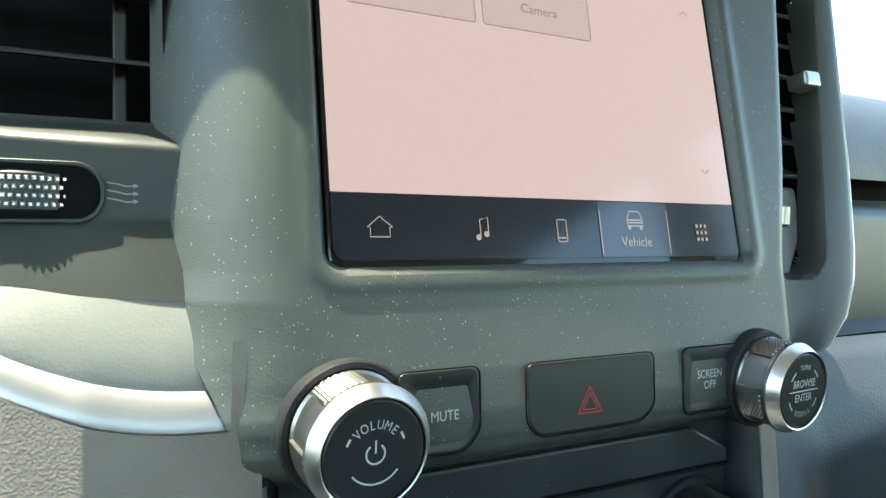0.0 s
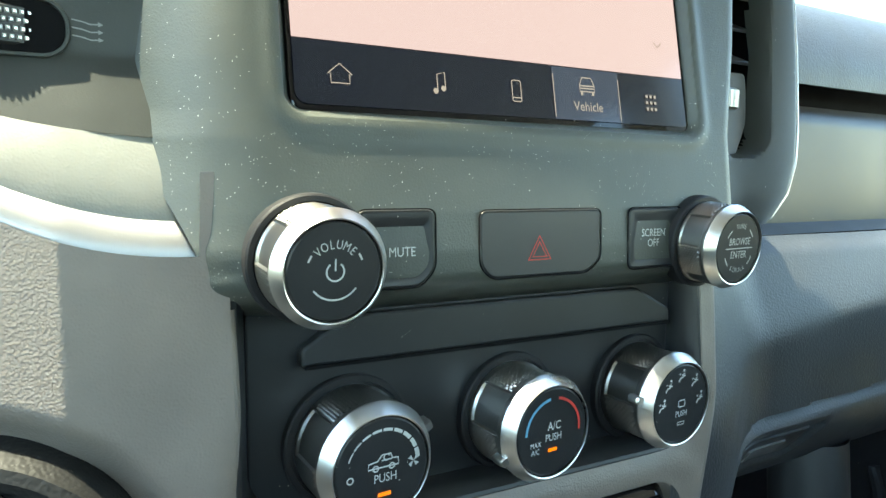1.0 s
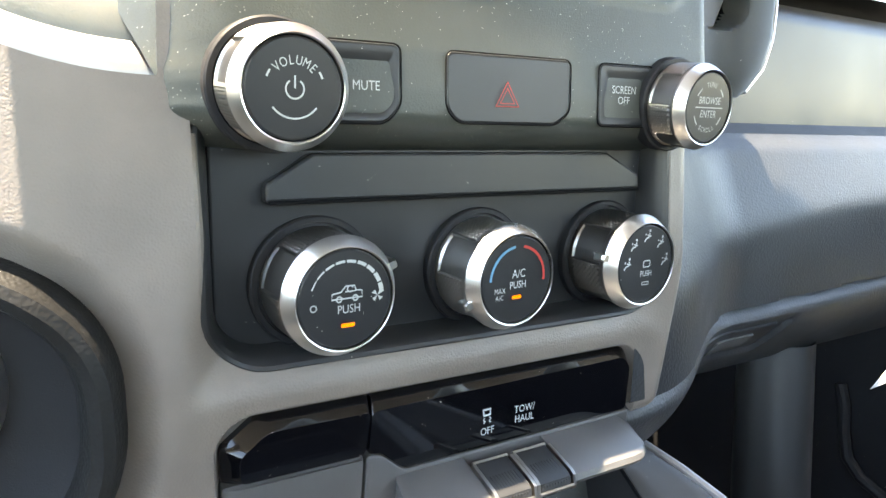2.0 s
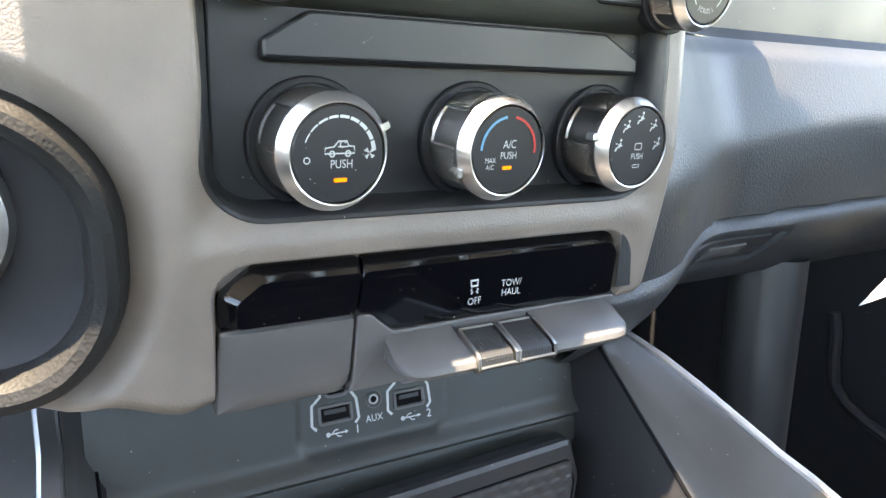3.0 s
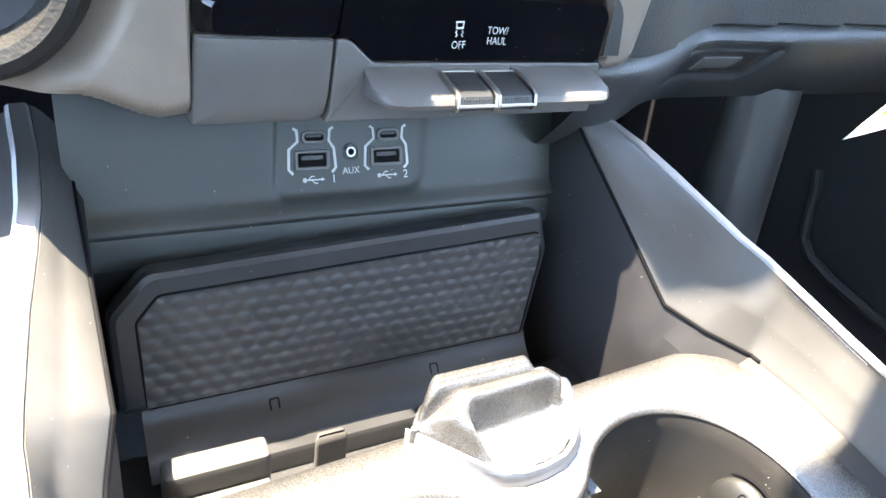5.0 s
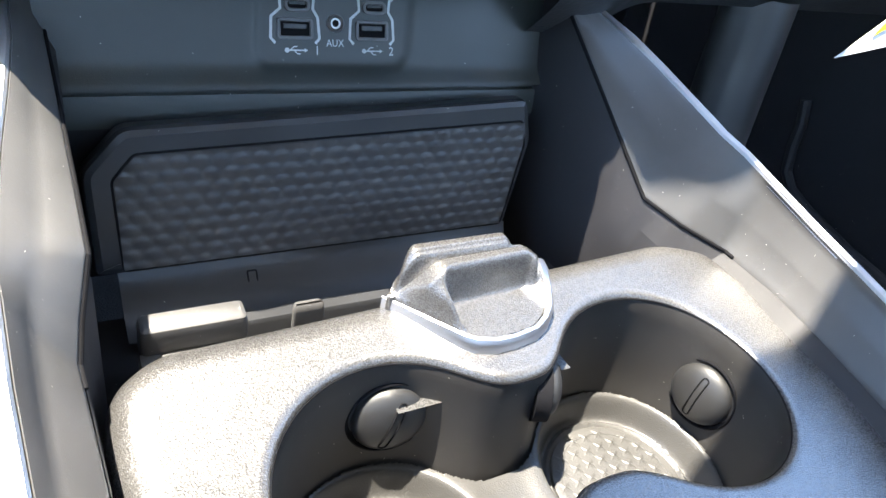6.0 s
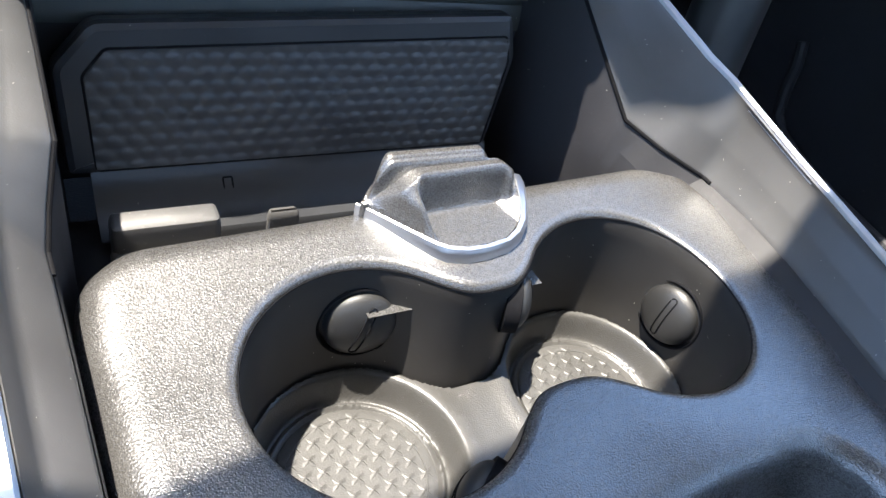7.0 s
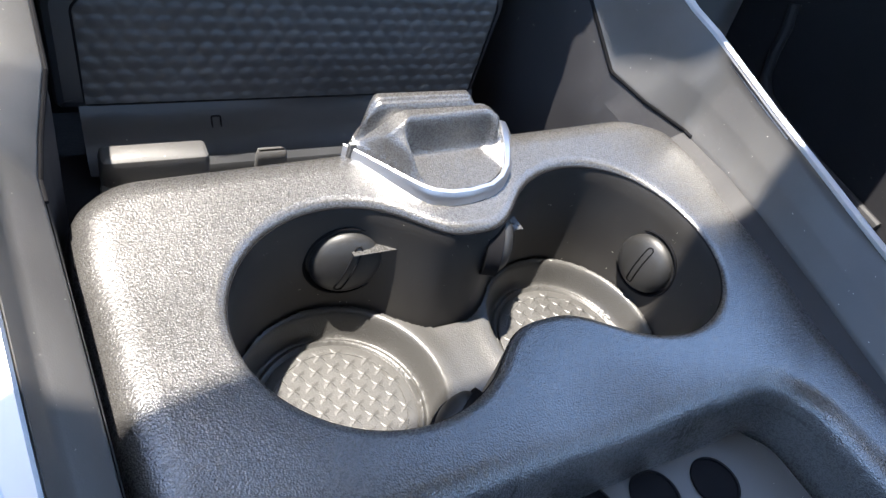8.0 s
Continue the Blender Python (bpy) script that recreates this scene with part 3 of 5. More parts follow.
VOL_M = axis_frame(-0.0810, 0.0005, 0.6852, -0.06, 3, 0.0200)
vol, vm = knob("volume_knob", "volume knob with knurled bright metal grip and power mark", VOL_M, 0.0200, 0.0176, 0.0142, 0.0200, bevel=0.0036)
lettering("VOLUME", 0.0036, vm, vol, arc=0.0076, squeeze=0.8)
for a in (152, 28):
    stroke(arc_pts(0.0085, a - 7, a + 7, 6), 0.0006, vm, vol)
stroke(arc_pts(0.0026, 125, 415, 20), 0.0005, vm, vol, name="power_mark")
stroke([(0, 0.0002), (0, 0.0036)], 0.0005, vm, vol, name="power_mark")
stroke(arc_pts(0.0080, 218, 322, 20), 0.0005, vm, vol)
TUN_M = axis_frame(0.0848, 0.0, 0.6850, -0.06, 4, 0.0185)
tun, tm = knob("tune_knob", "tune and scroll knob with knurled smoked grip", TUN_M, 0.0190, 0.0169, 0.0138, 0.0185, bevel=0.0038)
lettering("TUNE", 0.0027, tm, tun, arc=0.0088, squeeze=0.8)
lettering("BROWSE", 0.0040, tm @ Matrix.Translation((0, 0.0026, 0)), tun, squeeze=0.85)
stroke([(-0.0085, 0), (0.0085, 0)], 0.0004, tm, tun)
lettering("ENTER", 0.0040, tm @ Matrix.Translation((0, -0.0026, 0)), tun, squeeze=0.85)
lettering("SCROLL", 0.0027, tm, tun, arc=-0.0088, squeeze=0.8)
for a in (140, 40, 215, 325):
    stroke(arc_pts(0.0090, a - 12, a + 12, 8), 0.0005, tm, tun)

# ---- climate panel ----
climate = thing("climate_panel", "recessed black climate control panel", "control panel")
part("panel_face", plate(rrect(0.184, 0.081, 0.012, 8, -0.007, 0.0055), 0.006, 0.001, face_frame(0, 0.0340, 0.634)), PANEL, climate)
slot = rounded([(-0.084, -0.0045), (0.079, -0.0045), (0.079, 0.0015), (0.060, 0.0115), (-0.068, 0.0115), (-0.084, 0.0015)], 0.0015)
part("slot_cover", plate(slot, 0.010, 0.0012, face_frame(0.0015, 0.0290, 0.6545, 0.05)), PANEL, climate, "smooth dark cover above the knobs")
part("slot_lip", plate(rounded([(-0.083, -0.0006), (0.078, -0.0006), (0.078, 0.0006), (-0.083, 0.0006)], 0.0003), 0.006, 0.0003, face_frame(0.0015, 0.0278, 0.6500)), VOID, climate)
fan, fm = knob("fan_knob", "fan speed knob with knurled smoked grip and amber light", axis_frame(-0.0630, 0.0080, 0.6215, 0, 4, 0.0262), 0.0232, 0.0200, 0.0163, 0.0262, pointer=25)
for i in range(9):
    stroke(arc_pts(0.0124, 160 - i * 17.5, 160 - i * 17.5 - 15, 5), 0.0004 + 0.00014 * i, fm, fan, name="speed_mark")
stroke(arc_pts(0.0010, 0, 330, 11, -0.0112, -0.0016), 0.0004, fm, fan, name="off_mark", closed=True)
for a in (45, 135, 225, 315):
    c, s = math.cos(radians(a)), math.sin(radians(a))
    patch([(0.0108, 0.0002), (0.0108 + 0.0021 * c - 0.0008 * s, 0.0002 + 0.0021 * s + 0.0008 * c), (0.0108 + 0.0019 * c + 0.0007 * s, 0.0002 + 0.0019 * s - 0.0007 * c)], fm, fan, name="fan_mark")
stroke([(-0.0052, 0.0004), (-0.0050, 0.0022), (-0.0020, 0.0026), (-0.0004, 0.0044), (0.0026, 0.0044), (0.0032, 0.0028), (0.0052, 0.0026), (0.0054, 0.0004)], 0.0005, fm, fan, name="truck_mark", closed=True)
stroke([(-0.0006, 0.0026), (0.0030, 0.0026)], 0.0004, fm, fan, name="truck_mark")
stroke(arc_pts(0.0010, 20, 320, 10, 0.0012, 0.0034), 0.0004, fm, fan, name="recirculation_mark")
for x in (-0.0026, 0.0030):
    stroke(arc_pts(0.0009, 0, 330, 9, x, 0.0003), 0.0005, fm, fan, name="truck_mark", closed=True)
lettering("PUSH", 0.0040, fm @ Matrix.Translation((0.0008, -0.0032, 0)), fan, squeeze=0.85)
patch(rrect(0.0046, 0.0013, 0.0003, 2, 0.0004, -0.0084), fm, fan, AMBER, "amber_light", 0.0001)
ac, am = knob("temperature_knob", "temperature knob with blue and red scale and amber light", axis_frame(0.0028, 0.0080, 0.6215, 0, 4, 0.0262), 0.0232, 0.0200, 0.0163, 0.0262, pointer=205, bright=True)
stroke(arc_pts(0.0124, 178, 98, 14), 0.0010, am, ac, INK_BLUE, "cold_scale")
stroke(arc_pts(0.0124, 80, -5, 14), 0.0010, am, ac, INK_RED, "hot_scale")
lettering("A/C", 0.0044, am @ Matrix.Translation((0.0004, 0.0022, 0)), ac, squeeze=0.85)
lettering("PUSH", 0.0038, am @ Matrix.Translation((0.0002, -0.0019, 0)), ac, squeeze=0.85)
lettering("MAX\nA/C", 0.0027, am @ Matrix.Translation((-0.0080, -0.0048, 0)), ac, squeeze=0.85)
patch(rrect(0.0042, 0.0013, 0.0003, 2, -0.0002, -0.0064), am, ac, AMBER, "amber_light", 0.0001)
mode, om2 = knob("air_mode_knob", "air direction knob with knurled smoked grip", axis_frame(0.0672, 0.0080, 0.6218, 0, 4, 0.0262), 0.0232, 0.0200, 0.0163, 0.0262, pointer=170)
for a in (178, 135, 92, 47, 3):
    cx, cy = 0.0113 * math.cos(radians(a)), 0.0113 * math.sin(radians(a))
    stroke([(cx - 0.0020, cy - 0.0018), (cx - 0.0011, cy - 0.0004), (cx + 0.0002, cy - 0.0002), (cx + 0.0009, cy + 0.0016)], 0.0007, om2, mode, name="seat_mark")
    stroke([(cx - 0.0006, cy + 0.0010), (cx + 0.0004, cy + 0.0003), (cx + 0.0018, cy + 0.0004)], 0.0005, om2, mode, name="seat_mark")
    patch(arc_pts(0.0006, 0, 315, 8, cx + 0.0008, cy + 0.0026), om2, mode, name="seat_mark")
    patch(arc_pts(0.0004, 0, 315, 8, cx - 0.0016, cy + 0.0012), om2, mode, name="seat_mark")
stroke(rrect(0.0038, 0.0026, 0.0005, 3, 0, 0.0002), 0.0004, om2, mode, name="defrost_mark", closed=True)
lettering("PUSH", 0.0035, om2 @ Matrix.Translation((0, -0.0040, 0)), mode, squeeze=0.85)
stroke(rrect(0.0040, 0.0011, 0.0003, 2, 0, -0.0080), 0.0003, om2, mode, name="light_window", closed=True)


# ---- switch bank ----
bank = thing("switch_bank", "piano black switch bank with grey lower cover", "switch panel")
BF = face_frame(-0.0005, 0.0216, 0.5666, 0.02)


def visor(full, front, r):
    """A gloss cover: flat face, with its upper and outer edges canted back."""
    a, b = rounded(full, r), rounded(front, r)
    rings = [[(x, y, -0.008) for x, y in a], [(x, y, -0.0042) for x, y in a], [(x, y, -0.0004) for x, y in offset(b, -0.0003)], [(x, y, 0) for x, y in b]]
    return loft([xf(BF, q) for q in rings], True, True, True)


part("gloss_cover", visor([(-0.0998, -0.0088), (-0.0498, -0.0086), (-0.0472, 0.0130), (-0.0870, 0.0130), (-0.0998, 0.0030)], [(-0.0940, -0.0084), (-0.0502, -0.0082), (-0.0478, 0.0078), (-0.0850, 0.0078), (-0.0940, 0.0008)], 0.0025), GLOSS, bank, "dusty piano black cover")
part("gloss_cover", visor([(-0.0492, -0.0086), (-0.0440, -0.0088), (-0.0345, -0.0172), (0.0785, -0.0158), (0.0800, 0.0065), (0.0755, 0.0142), (-0.0466, 0.0130)], [(-0.0488, -0.0082), (-0.0441, -0.0084), (-0.0346, -0.0168), (0.0768, -0.0154), (0.0778, 0.0045), (0.0735, 0.0092), (-0.0472, 0.0078)], 0.0025), GLOSS, bank, "dusty piano black cover")
GF = BF @ Matrix.Translation((0, 0, 0.0003))
om3 = GF @ Matrix.Translation((0.0020, -0.0095, 0)) @ Matrix.Rotation(radians(3), 4, "Z")
lettering("OFF", 0.0044, om3 @ Matrix.Translation((0, -0.0006, 0)), bank, name="off_legend", squeeze=0.85)
stroke([(-0.0014, 0.0062), (-0.0017, 0.0086), (0.0017, 0.0086), (0.0014, 0.0062)], 0.0010, om3, bank, name="skid_mark", closed=True)
for s in (-1, 1):
    stroke([(s * 0.0011, 0.0052), (s * 0.0018, 0.0044), (s * 0.0009, 0.0036), (s * 0.0017, 0.0028)], 0.0005, om3, bank, name="skid_mark")
lettering("TOW/\nHAUL", 0.0044, GF @ Matrix.Translation((0.0200, -0.0060, 0)), bank, name="tow_legend", squeeze=0.85)
lc = rounded([(-0.1025, -0.0415), (-0.0560, -0.0410), (-0.0520, -0.0375), (-0.0499, -0.0094), (-0.0998, -0.0096)], 0.0015)
lf = rounded([(-0.0910, -0.0345), (-0.0545, -0.0345), (-0.0524, -0.0325), (-0.0508, -0.0100), (-0.0935, -0.0102)], 0.0015)
part("blank_cover", loft([xf(BF, [(x, y, -0.010) for x, y in lc]), xf(BF, [(x, y, -0.0026) for x, y in lc]), xf(BF, [(x, y, -0.0018) for x, y in offset(lc, 0.0008)]), xf(BF, [(x, y, 0) for x, y in lf])], True, True, True), GREY, bank, "plain grey blank cover with canted edges", sharp=30)
rc = rounded([(-0.0535, -0.0412), (0.0780, -0.0395), (0.0790, -0.0164), (-0.0343, -0.0178), (-0.0440, -0.0094), (-0.0494, -0.0092), (-0.0512, -0.0380)], 0.0015)
part("lower_cover", plate(rc, 0.008, 0.0008, BF), GREY, bank)
part("bank_back", plate(rrect(0.186, 0.058, 0.011, 6, -0.0135, -0.009), 0.003, 0.0005, face_frame(0, 0.0325, 0.566, 0.0)), VOID, bank)
# the row of toggles stands out of the bank on a rounded bar


def bar_profile(x, grow=0.0):
    """The section of the toggle bar, from its top edge at the panel, over its nose, to its underside."""
    slope = 0.0015 * (x + 0.04) / 0.11
    pts = [(0.0262, 0.5480), (0.0235, 0.5478), (0.0012, 0.5424), (-0.0010, 0.5410), (-0.0020, 0.5388), (-0.0008, 0.5368), (0.0080, 0.5360), (0.0275, 0.5355)]
    if grow:
        pts[:2] = [(0.0165, 0.5430), (0.0158, 0.5460)]
    res = []
    for i, (y, z) in enumerate(pts):
        res.append((x, y - grow * (0.0 if i in (0, 7) else 0.0012), z + slope + grow * 0.0012 * (1 if i < 4 else -0.6)))
    return res


def toggle_bar(name, xs, mat, grow=0.0, label="", sizes=None):
    """A length of the bar; sizes: how full its section is at each of xs."""
    rings = []
    for x, q in zip(xs, sizes or [1.0] * len(xs)):
        cy, cz = 0.012, 0.5420 + 0.0015 * (x + 0.04) / 0.11
        rings.append([(a, cy + (b - cy) * q, cz + (c - cz) * (0.4 + 0.6 * q)) for a, b, c in bar_profile(x, grow)])
    return part(name, loft(rings, True, True, True), mat, bank, label, sharp=33)


ROUND_END = [0.30, 0.56, 0.74, 0.90, 0.98, 1.0, 1.0]
toggle_bar("bar_end", [-0.0395, -0.0388, -0.0374, -0.0345, -0.0310, -0.0270, -0.0094], GREY, 0.0, "rounded grey end of the toggle bar", ROUND_END)
toggle_bar("bar_end", [0.0286, 0.0600, 0.0640, 0.0675, 0.0705, 0.0722, 0.0732], GREY, 0.0, "rounded grey end of the toggle bar", ROUND_END[::-1])
for x in (-0.0088, 0.0100):
    for e in (x, x + 0.0172):
        toggle_bar("toggle_frame", [e - 0.0004, e, e + 0.0006, e + 0.0010], DARK_CHROME, 1.2)
    toggle_bar("toggle", [x + 0.0016, x + 0.0022, x + 0.0154, x + 0.0160], PANEL, 0.7, "dark toggle with a ribbed thumb pad")
    for y, z in ((0.0158, 0.5466), (-0.0032, 0.5384)):
        part("toggle_frame", tube([(x + 0.0006 + k * 0.0080, y, z + 0.0015 * (x + 0.04 + k * 0.008) / 0.11) for k in range(3)], 0.0008, 8), DARK_CHROME, bank)
    for i in range(9):
        xa = x + 0.0034 + i * 0.00135
        dz = 0.0015 * (xa + 0.04) / 0.11
        part("rib", tube([(xa, 0.0075, 0.5450 + dz), (xa, 0.0008, 0.5430 + dz), (xa, -0.0020, 0.5408 + dz), (xa, -0.0022, 0.5388 + dz)], 0.00045, 6), RUBBER, bank)

# ---- storage pocket with the socket panel ----
pocket = thing("storage_pocket", "matt black storage pocket below the switches", "storage tray")


WALL_L, WALL_R = -0.1460, 0.0980


def socket_wall(x, v):
    z = 0.538 - v * 0.0665
    y = 0.056 + 0.35 * (z - 0.494)
    y = y - 0.0035 * smooth01(0.483, 0.4715, z) ** 2
    dish = sd_rrect(x - 0.10 * (z - 0.49), z, -0.0265, 0.500, 0.0375, 0.0225, 0.010)
    y = y + 0.0014 * smooth01(0.0015, -0.0025, dish)
    return x, y, z


part("socket_wall", sheet(span(WALL_L, WALL_R, 0.0012), np.linspace(0, 1, 60), socket_wall), CHARCOAL, pocket)


def ledge(x, v):
    """The lip under the wall, which rolls back into the slot behind the pad."""
    a = v * math.pi
    return x, 0.0470 + 0.0025 * np.cos(a), 0.4718 - 0.0040 * np.sin(a) - 0.034 * np.maximum(v - 0.5, 0)


part("ledge", sheet(span(WALL_L, WALL_R, 0.003), np.linspace(0, 1, 14), ledge), CHARCOAL, pocket)
part("slot_back", sheet(span(WALL_L, 0.100, 0.01), np.linspace(0, 1, 4), lambda x, v: (x, 0.0450 - 0.002 * v, 0.4560 - 0.075 * v)), POCKET, pocket)
PF = face_frame(-0.0265, 0.0235, 0.4650, 0.2)


rim_o = rounded([(-0.1110, -0.062), (0.0900, -0.062), (0.1005, -0.014), (0.0950, 0.0075), (-0.0960, 0.0000), (-0.1115, -0.017)], 0.004)
part("pad_frame", plate(rim_o, 0.010, 0.0034, PF), PANEL, pocket, "black frame round the rubber pad")
rim_i = rounded([(-0.1000, -0.060), (0.0870, -0.060), (0.0958, -0.016), (0.0925, -0.0035), (-0.0920, -0.0100), (-0.1010, -0.0205)], 0.002)
part("pad_seam", hoop(rim_i, 0.0010, 0.0004, PF), VOID, pocket)


def pad_relief(u, v):
    row = np.floor(v / 0.0056)
    uu = (u / 0.0084 + 0.5 * (row % 2)) % 1.0 - 0.5
    vv = (v / 0.0056) % 1.0 - 0.5
    tip = np.hypot(uu * 1.15, (vv + 0.05) * 1.05)
    lump = np.clip(1 - (tip / 0.52) ** 2, 0, 1) * (0.55 + 0.9 * (vv + 0.5)) * 0.75
    h = 0.0004 + 0.0006 * lump
    p = np.stack([u, v, h, np.ones_like(u)], -1) @ np.array(PF).T
    return p[..., 0], p[..., 1], p[..., 2]


def pad_inside(u, v):
    top = -0.0100 + 0.0065 * (u + 0.092) / 0.1845 - 0.0010
    return (v < top) & (v > -0.0595) & (u > -0.0998) & (u > -0.0998 + 0.85 * (v + 0.0205)) & (u < 0.0945 + 0.20 * np.minimum(0, v + 0.016))


part("rubber_pad", sheet(span(-0.1000, 0.0950, 0.00075), span(-0.0595, -0.0040, 0.0006), pad_relief, pad_inside), PAD, pocket, "black rubber pad with rows of scales")
part("pad_foot", sheet(span(-0.129, 0.064, 0.004), np.linspace(0, 1, 10), lambda x, v: (x, 0.0130 - 0.026 * v ** 1.4, 0.4060 - 0.018 * np.sin(v * 1.5))), PANEL, pocket, "sloping foot of the pad")
part("bin_floor", sheet(span(-0.146, 0.120, 0.01), np.linspace(0, 1, 6), lambda x, v: (x, 0.01 - 0.065 * v, 0.382 + 0 * v)), POCKET, pocket)
for cx in (-0.0745, 0.0070):
    part("clip_window", hoop(rrect(0.0040, 0.0085, 0.0006, 3), 0.0008, 0.0005, face_frame(cx, 0.0065, 0.396, 0.9)), VOID, pocket)
# sockets
UF = face_frame(0, 0.0575, 0.494, 0.35)


def socket(x, z, w, h, r, name, label, rim=0.0016, tongue=True):
    m = UF @ Matrix.Translation((x, z, 0))
    s = part(name, hoop(rrect(w, h, r, 6), rim, 0.0011, m), GREY, pocket, label)
    patch(rrect(w - rim * 0.6, h - rim * 0.6, r * 0.8, 6), m, s, VOID, "opening", 0.0003)
    if tongue:
        part("contact_tongue", plate(rrect(w * 0.68, h * 0.26, 0.0002, 2, 0, h * 0.14), 0.0004, 0.0001, m @ Matrix.Translation((0, 0, 0.0008))), PANEL, s)
    return s


for i, x in enumerate((-0.0455, -0.0085)):
    socket(x, 0.0, 0.0150, 0.0076, 0.0009, "usb_socket", "rectangular data socket with a grey rim")
    socket(x + 0.0012, 0.0102, 0.0104, 0.0046, 0.0022, "small_socket", "small oval data socket")
    for sx in (-1, 1):
        stroke([(x + sx * 0.0095 + 0.0012, 0.0145), (x + sx * 0.0078 + 0.0012, 0.0135), (x + sx * 0.0074 + 0.001, 0.0085), (x + sx * 0.0106, 0.0050), (x + sx * 0.0112, -0.0040), (x + sx * 0.0092, -0.0062)],
               0.0013, UF, pocket, name="bracket_mark", lift=0.0003)
    t = UF @ Matrix.Translation((x, -0.0092, 0.0003))
    stroke([(-0.0040, 0), (0.0040, 0)], 0.0006, t, pocket, name="usb_mark")
    patch(arc_pts(0.0011, 0, 330, 11, -0.0040, 0), t, pocket, name="usb_mark")
    patch([(0.0040, 0.0009), (0.0040, -0.0009), (0.0056, 0)], t, pocket, name="usb_mark")
    stroke([(-0.0025, 0), (-0.0008, 0.0016), (0.0008, 0.0016)], 0.0005, t, pocket, name="usb_mark")
    stroke([(-0.0008, 0), (0.0008, -0.0016), (0.0022, -0.0016)], 0.0005, t, pocket, name="usb_mark")
    lettering(str(i + 1), 0.0056, UF @ Matrix.Translation((x + 0.0100, -0.0094, 0.0003)), pocket, name="socket_number")
jm = UF @ Matrix.Translation((-0.0265, 0.0028, 0))
jack = part("aux_socket", lathe([(0.0041, 0), (0.0041, 0.0008), (0.0036, 0.0012), (0.0030, 0.0009), (0.0027, 0.0003)], jm, 32), GREY, pocket, "round audio socket")
part("jack_ring", lathe([(0.0025, 0.0002), (0.0024, 0.0007), (0.0016, 0.0007), (0.0015, 0.0002)], jm, 24), DARK_CHROME, jack)
patch(arc_pts(0.0030, 0, 345, 23), jm, jack, VOID, "opening", 0.0004)
lettering("AUX", 0.0046, UF @ Matrix.Translation((-0.0268, -0.0060, 0.0003)), pocket, name="aux_legend", squeeze=0.9)

# ---- console sides ----
console = thing("center_console", "dark grey plastic centre console between the seats", "console")
RS = [  # y, wall foot x, seam x, seam z, edge x, edge z
    (0.090, 0.082, 0.0890, 0.548, 0.1060, 0.526),
    (0.075, 0.083, 0.0910, 0.536, 0.1130, 0.518),
    (0.050, 0.085, 0.0950, 0.5155, 0.1210, 0.5105),
    (0.030, 0.088, 0.0983, 0.499, 0.1280, 0.5045),
    (0.010, 0.092, 0.1016, 0.4825, 0.1350, 0.4965),
    (-0.030, 0.099, 0.1082, 0.4492, 0.1445, 0.4815),
    (-0.034, 0.100, 0.1092, 0.4455, 0.1452, 0.4800),
    (-0.050, 0.104, 0.1235, 0.4380, 0.1480, 0.4760),
    (-0.066, 0.108, 0.1440, 0.4300, 0.1510, 0.4705),
    (-0.097, 0.114, 0.1475, 0.4270, 0.1530, 0.4620),
    (-0.126, 0.118, 0.1450, 0.4250, 0.1536, 0.4555),
    (-0.154, 0.120, 0.1410, 0.4225, 0.1534, 0.4495),
    (-0.200, 0.120, 0.1345, 0.4180, 0.1515, 0.4410),
    (-0.340, 0.110, 0.1170, 0.4040, 0.1410, 0.4190),
]


def side_rows(table, k):
    res = []
    for a, b in zip(table[:-1], table[1:]):
        for i in range(k):
            t = i / k
            res.append([p + (q - p) * t for p, q in zip(a, b)])
    return res + [list(table[-1])]


rows = side_rows(RS, 6)
part("inner_side", loft([[(fx, y, 0.30), (fx, y, 0.36), (fx + (sx - fx) * 0.10, y, 0.36 + (sz - 0.36) * 0.55), (fx + (sx - fx) * 0.45, y, 0.36 + (sz - 0.36) * 0.85), (sx - 0.0006, y, sz - 0.0012)] for y, fx, sx, sz, ex, ez in rows], False), POCKET, console)
part("side_cover", loft([[(sx + 0.0012, y, sz - 0.012), (sx, y, sz), (sx + 0.0010, y, sz + 0.0014), (sx + (ex - sx) * 0.30, y, sz + (ez - sz) * 0.42), (sx + (ex - sx) * 0.36, y, sz + (ez - sz) * 0.47), (sx + (ex - sx) * 0.44, y, sz + (ez - sz) * 0.53),
                          (sx + (ex - sx) * 0.78, y, sz + (ez - sz) * 0.80), (sx + (ex - sx) * 0.90, y, sz + (ez - sz) * 0.92), (ex - 0.0014, y, ez - 0.0012), (ex - 0.0008, y, ez - 0.0016)]
                         for y, fx, sx, sz, ex, ez in rows], False), SIDE, console, sharp=50)
part("edge_strip", loft([[(ex - 0.0008, y, ez - 0.0032), (ex - 0.0002, y, ez), (ex + 0.0012, y, ez + 0.0010), (ex + 0.0034, y, ez + 0.0004), (ex + 0.0044, y, ez - 0.003)] for y, fx, sx, sz, ex, ez in rows], False), SATIN, console, "satin silver edge strip")
part("outer_side", loft([[(ex + 0.0042, y, ez - 0.003), (ex + 0.012, y, ez - 0.03), (ex + 0.014, y, 0.30), (ex + 0.014, y, 0.0)] for y, fx, sx, sz, ex, ez in rows], False), PANEL, console)
part("seam", tube([(sx - 0.0004, y, sz - 0.0004) for y, fx, sx, sz, ex, ez in rows if y > -0.075], 0.0010, 8), VOID, console)
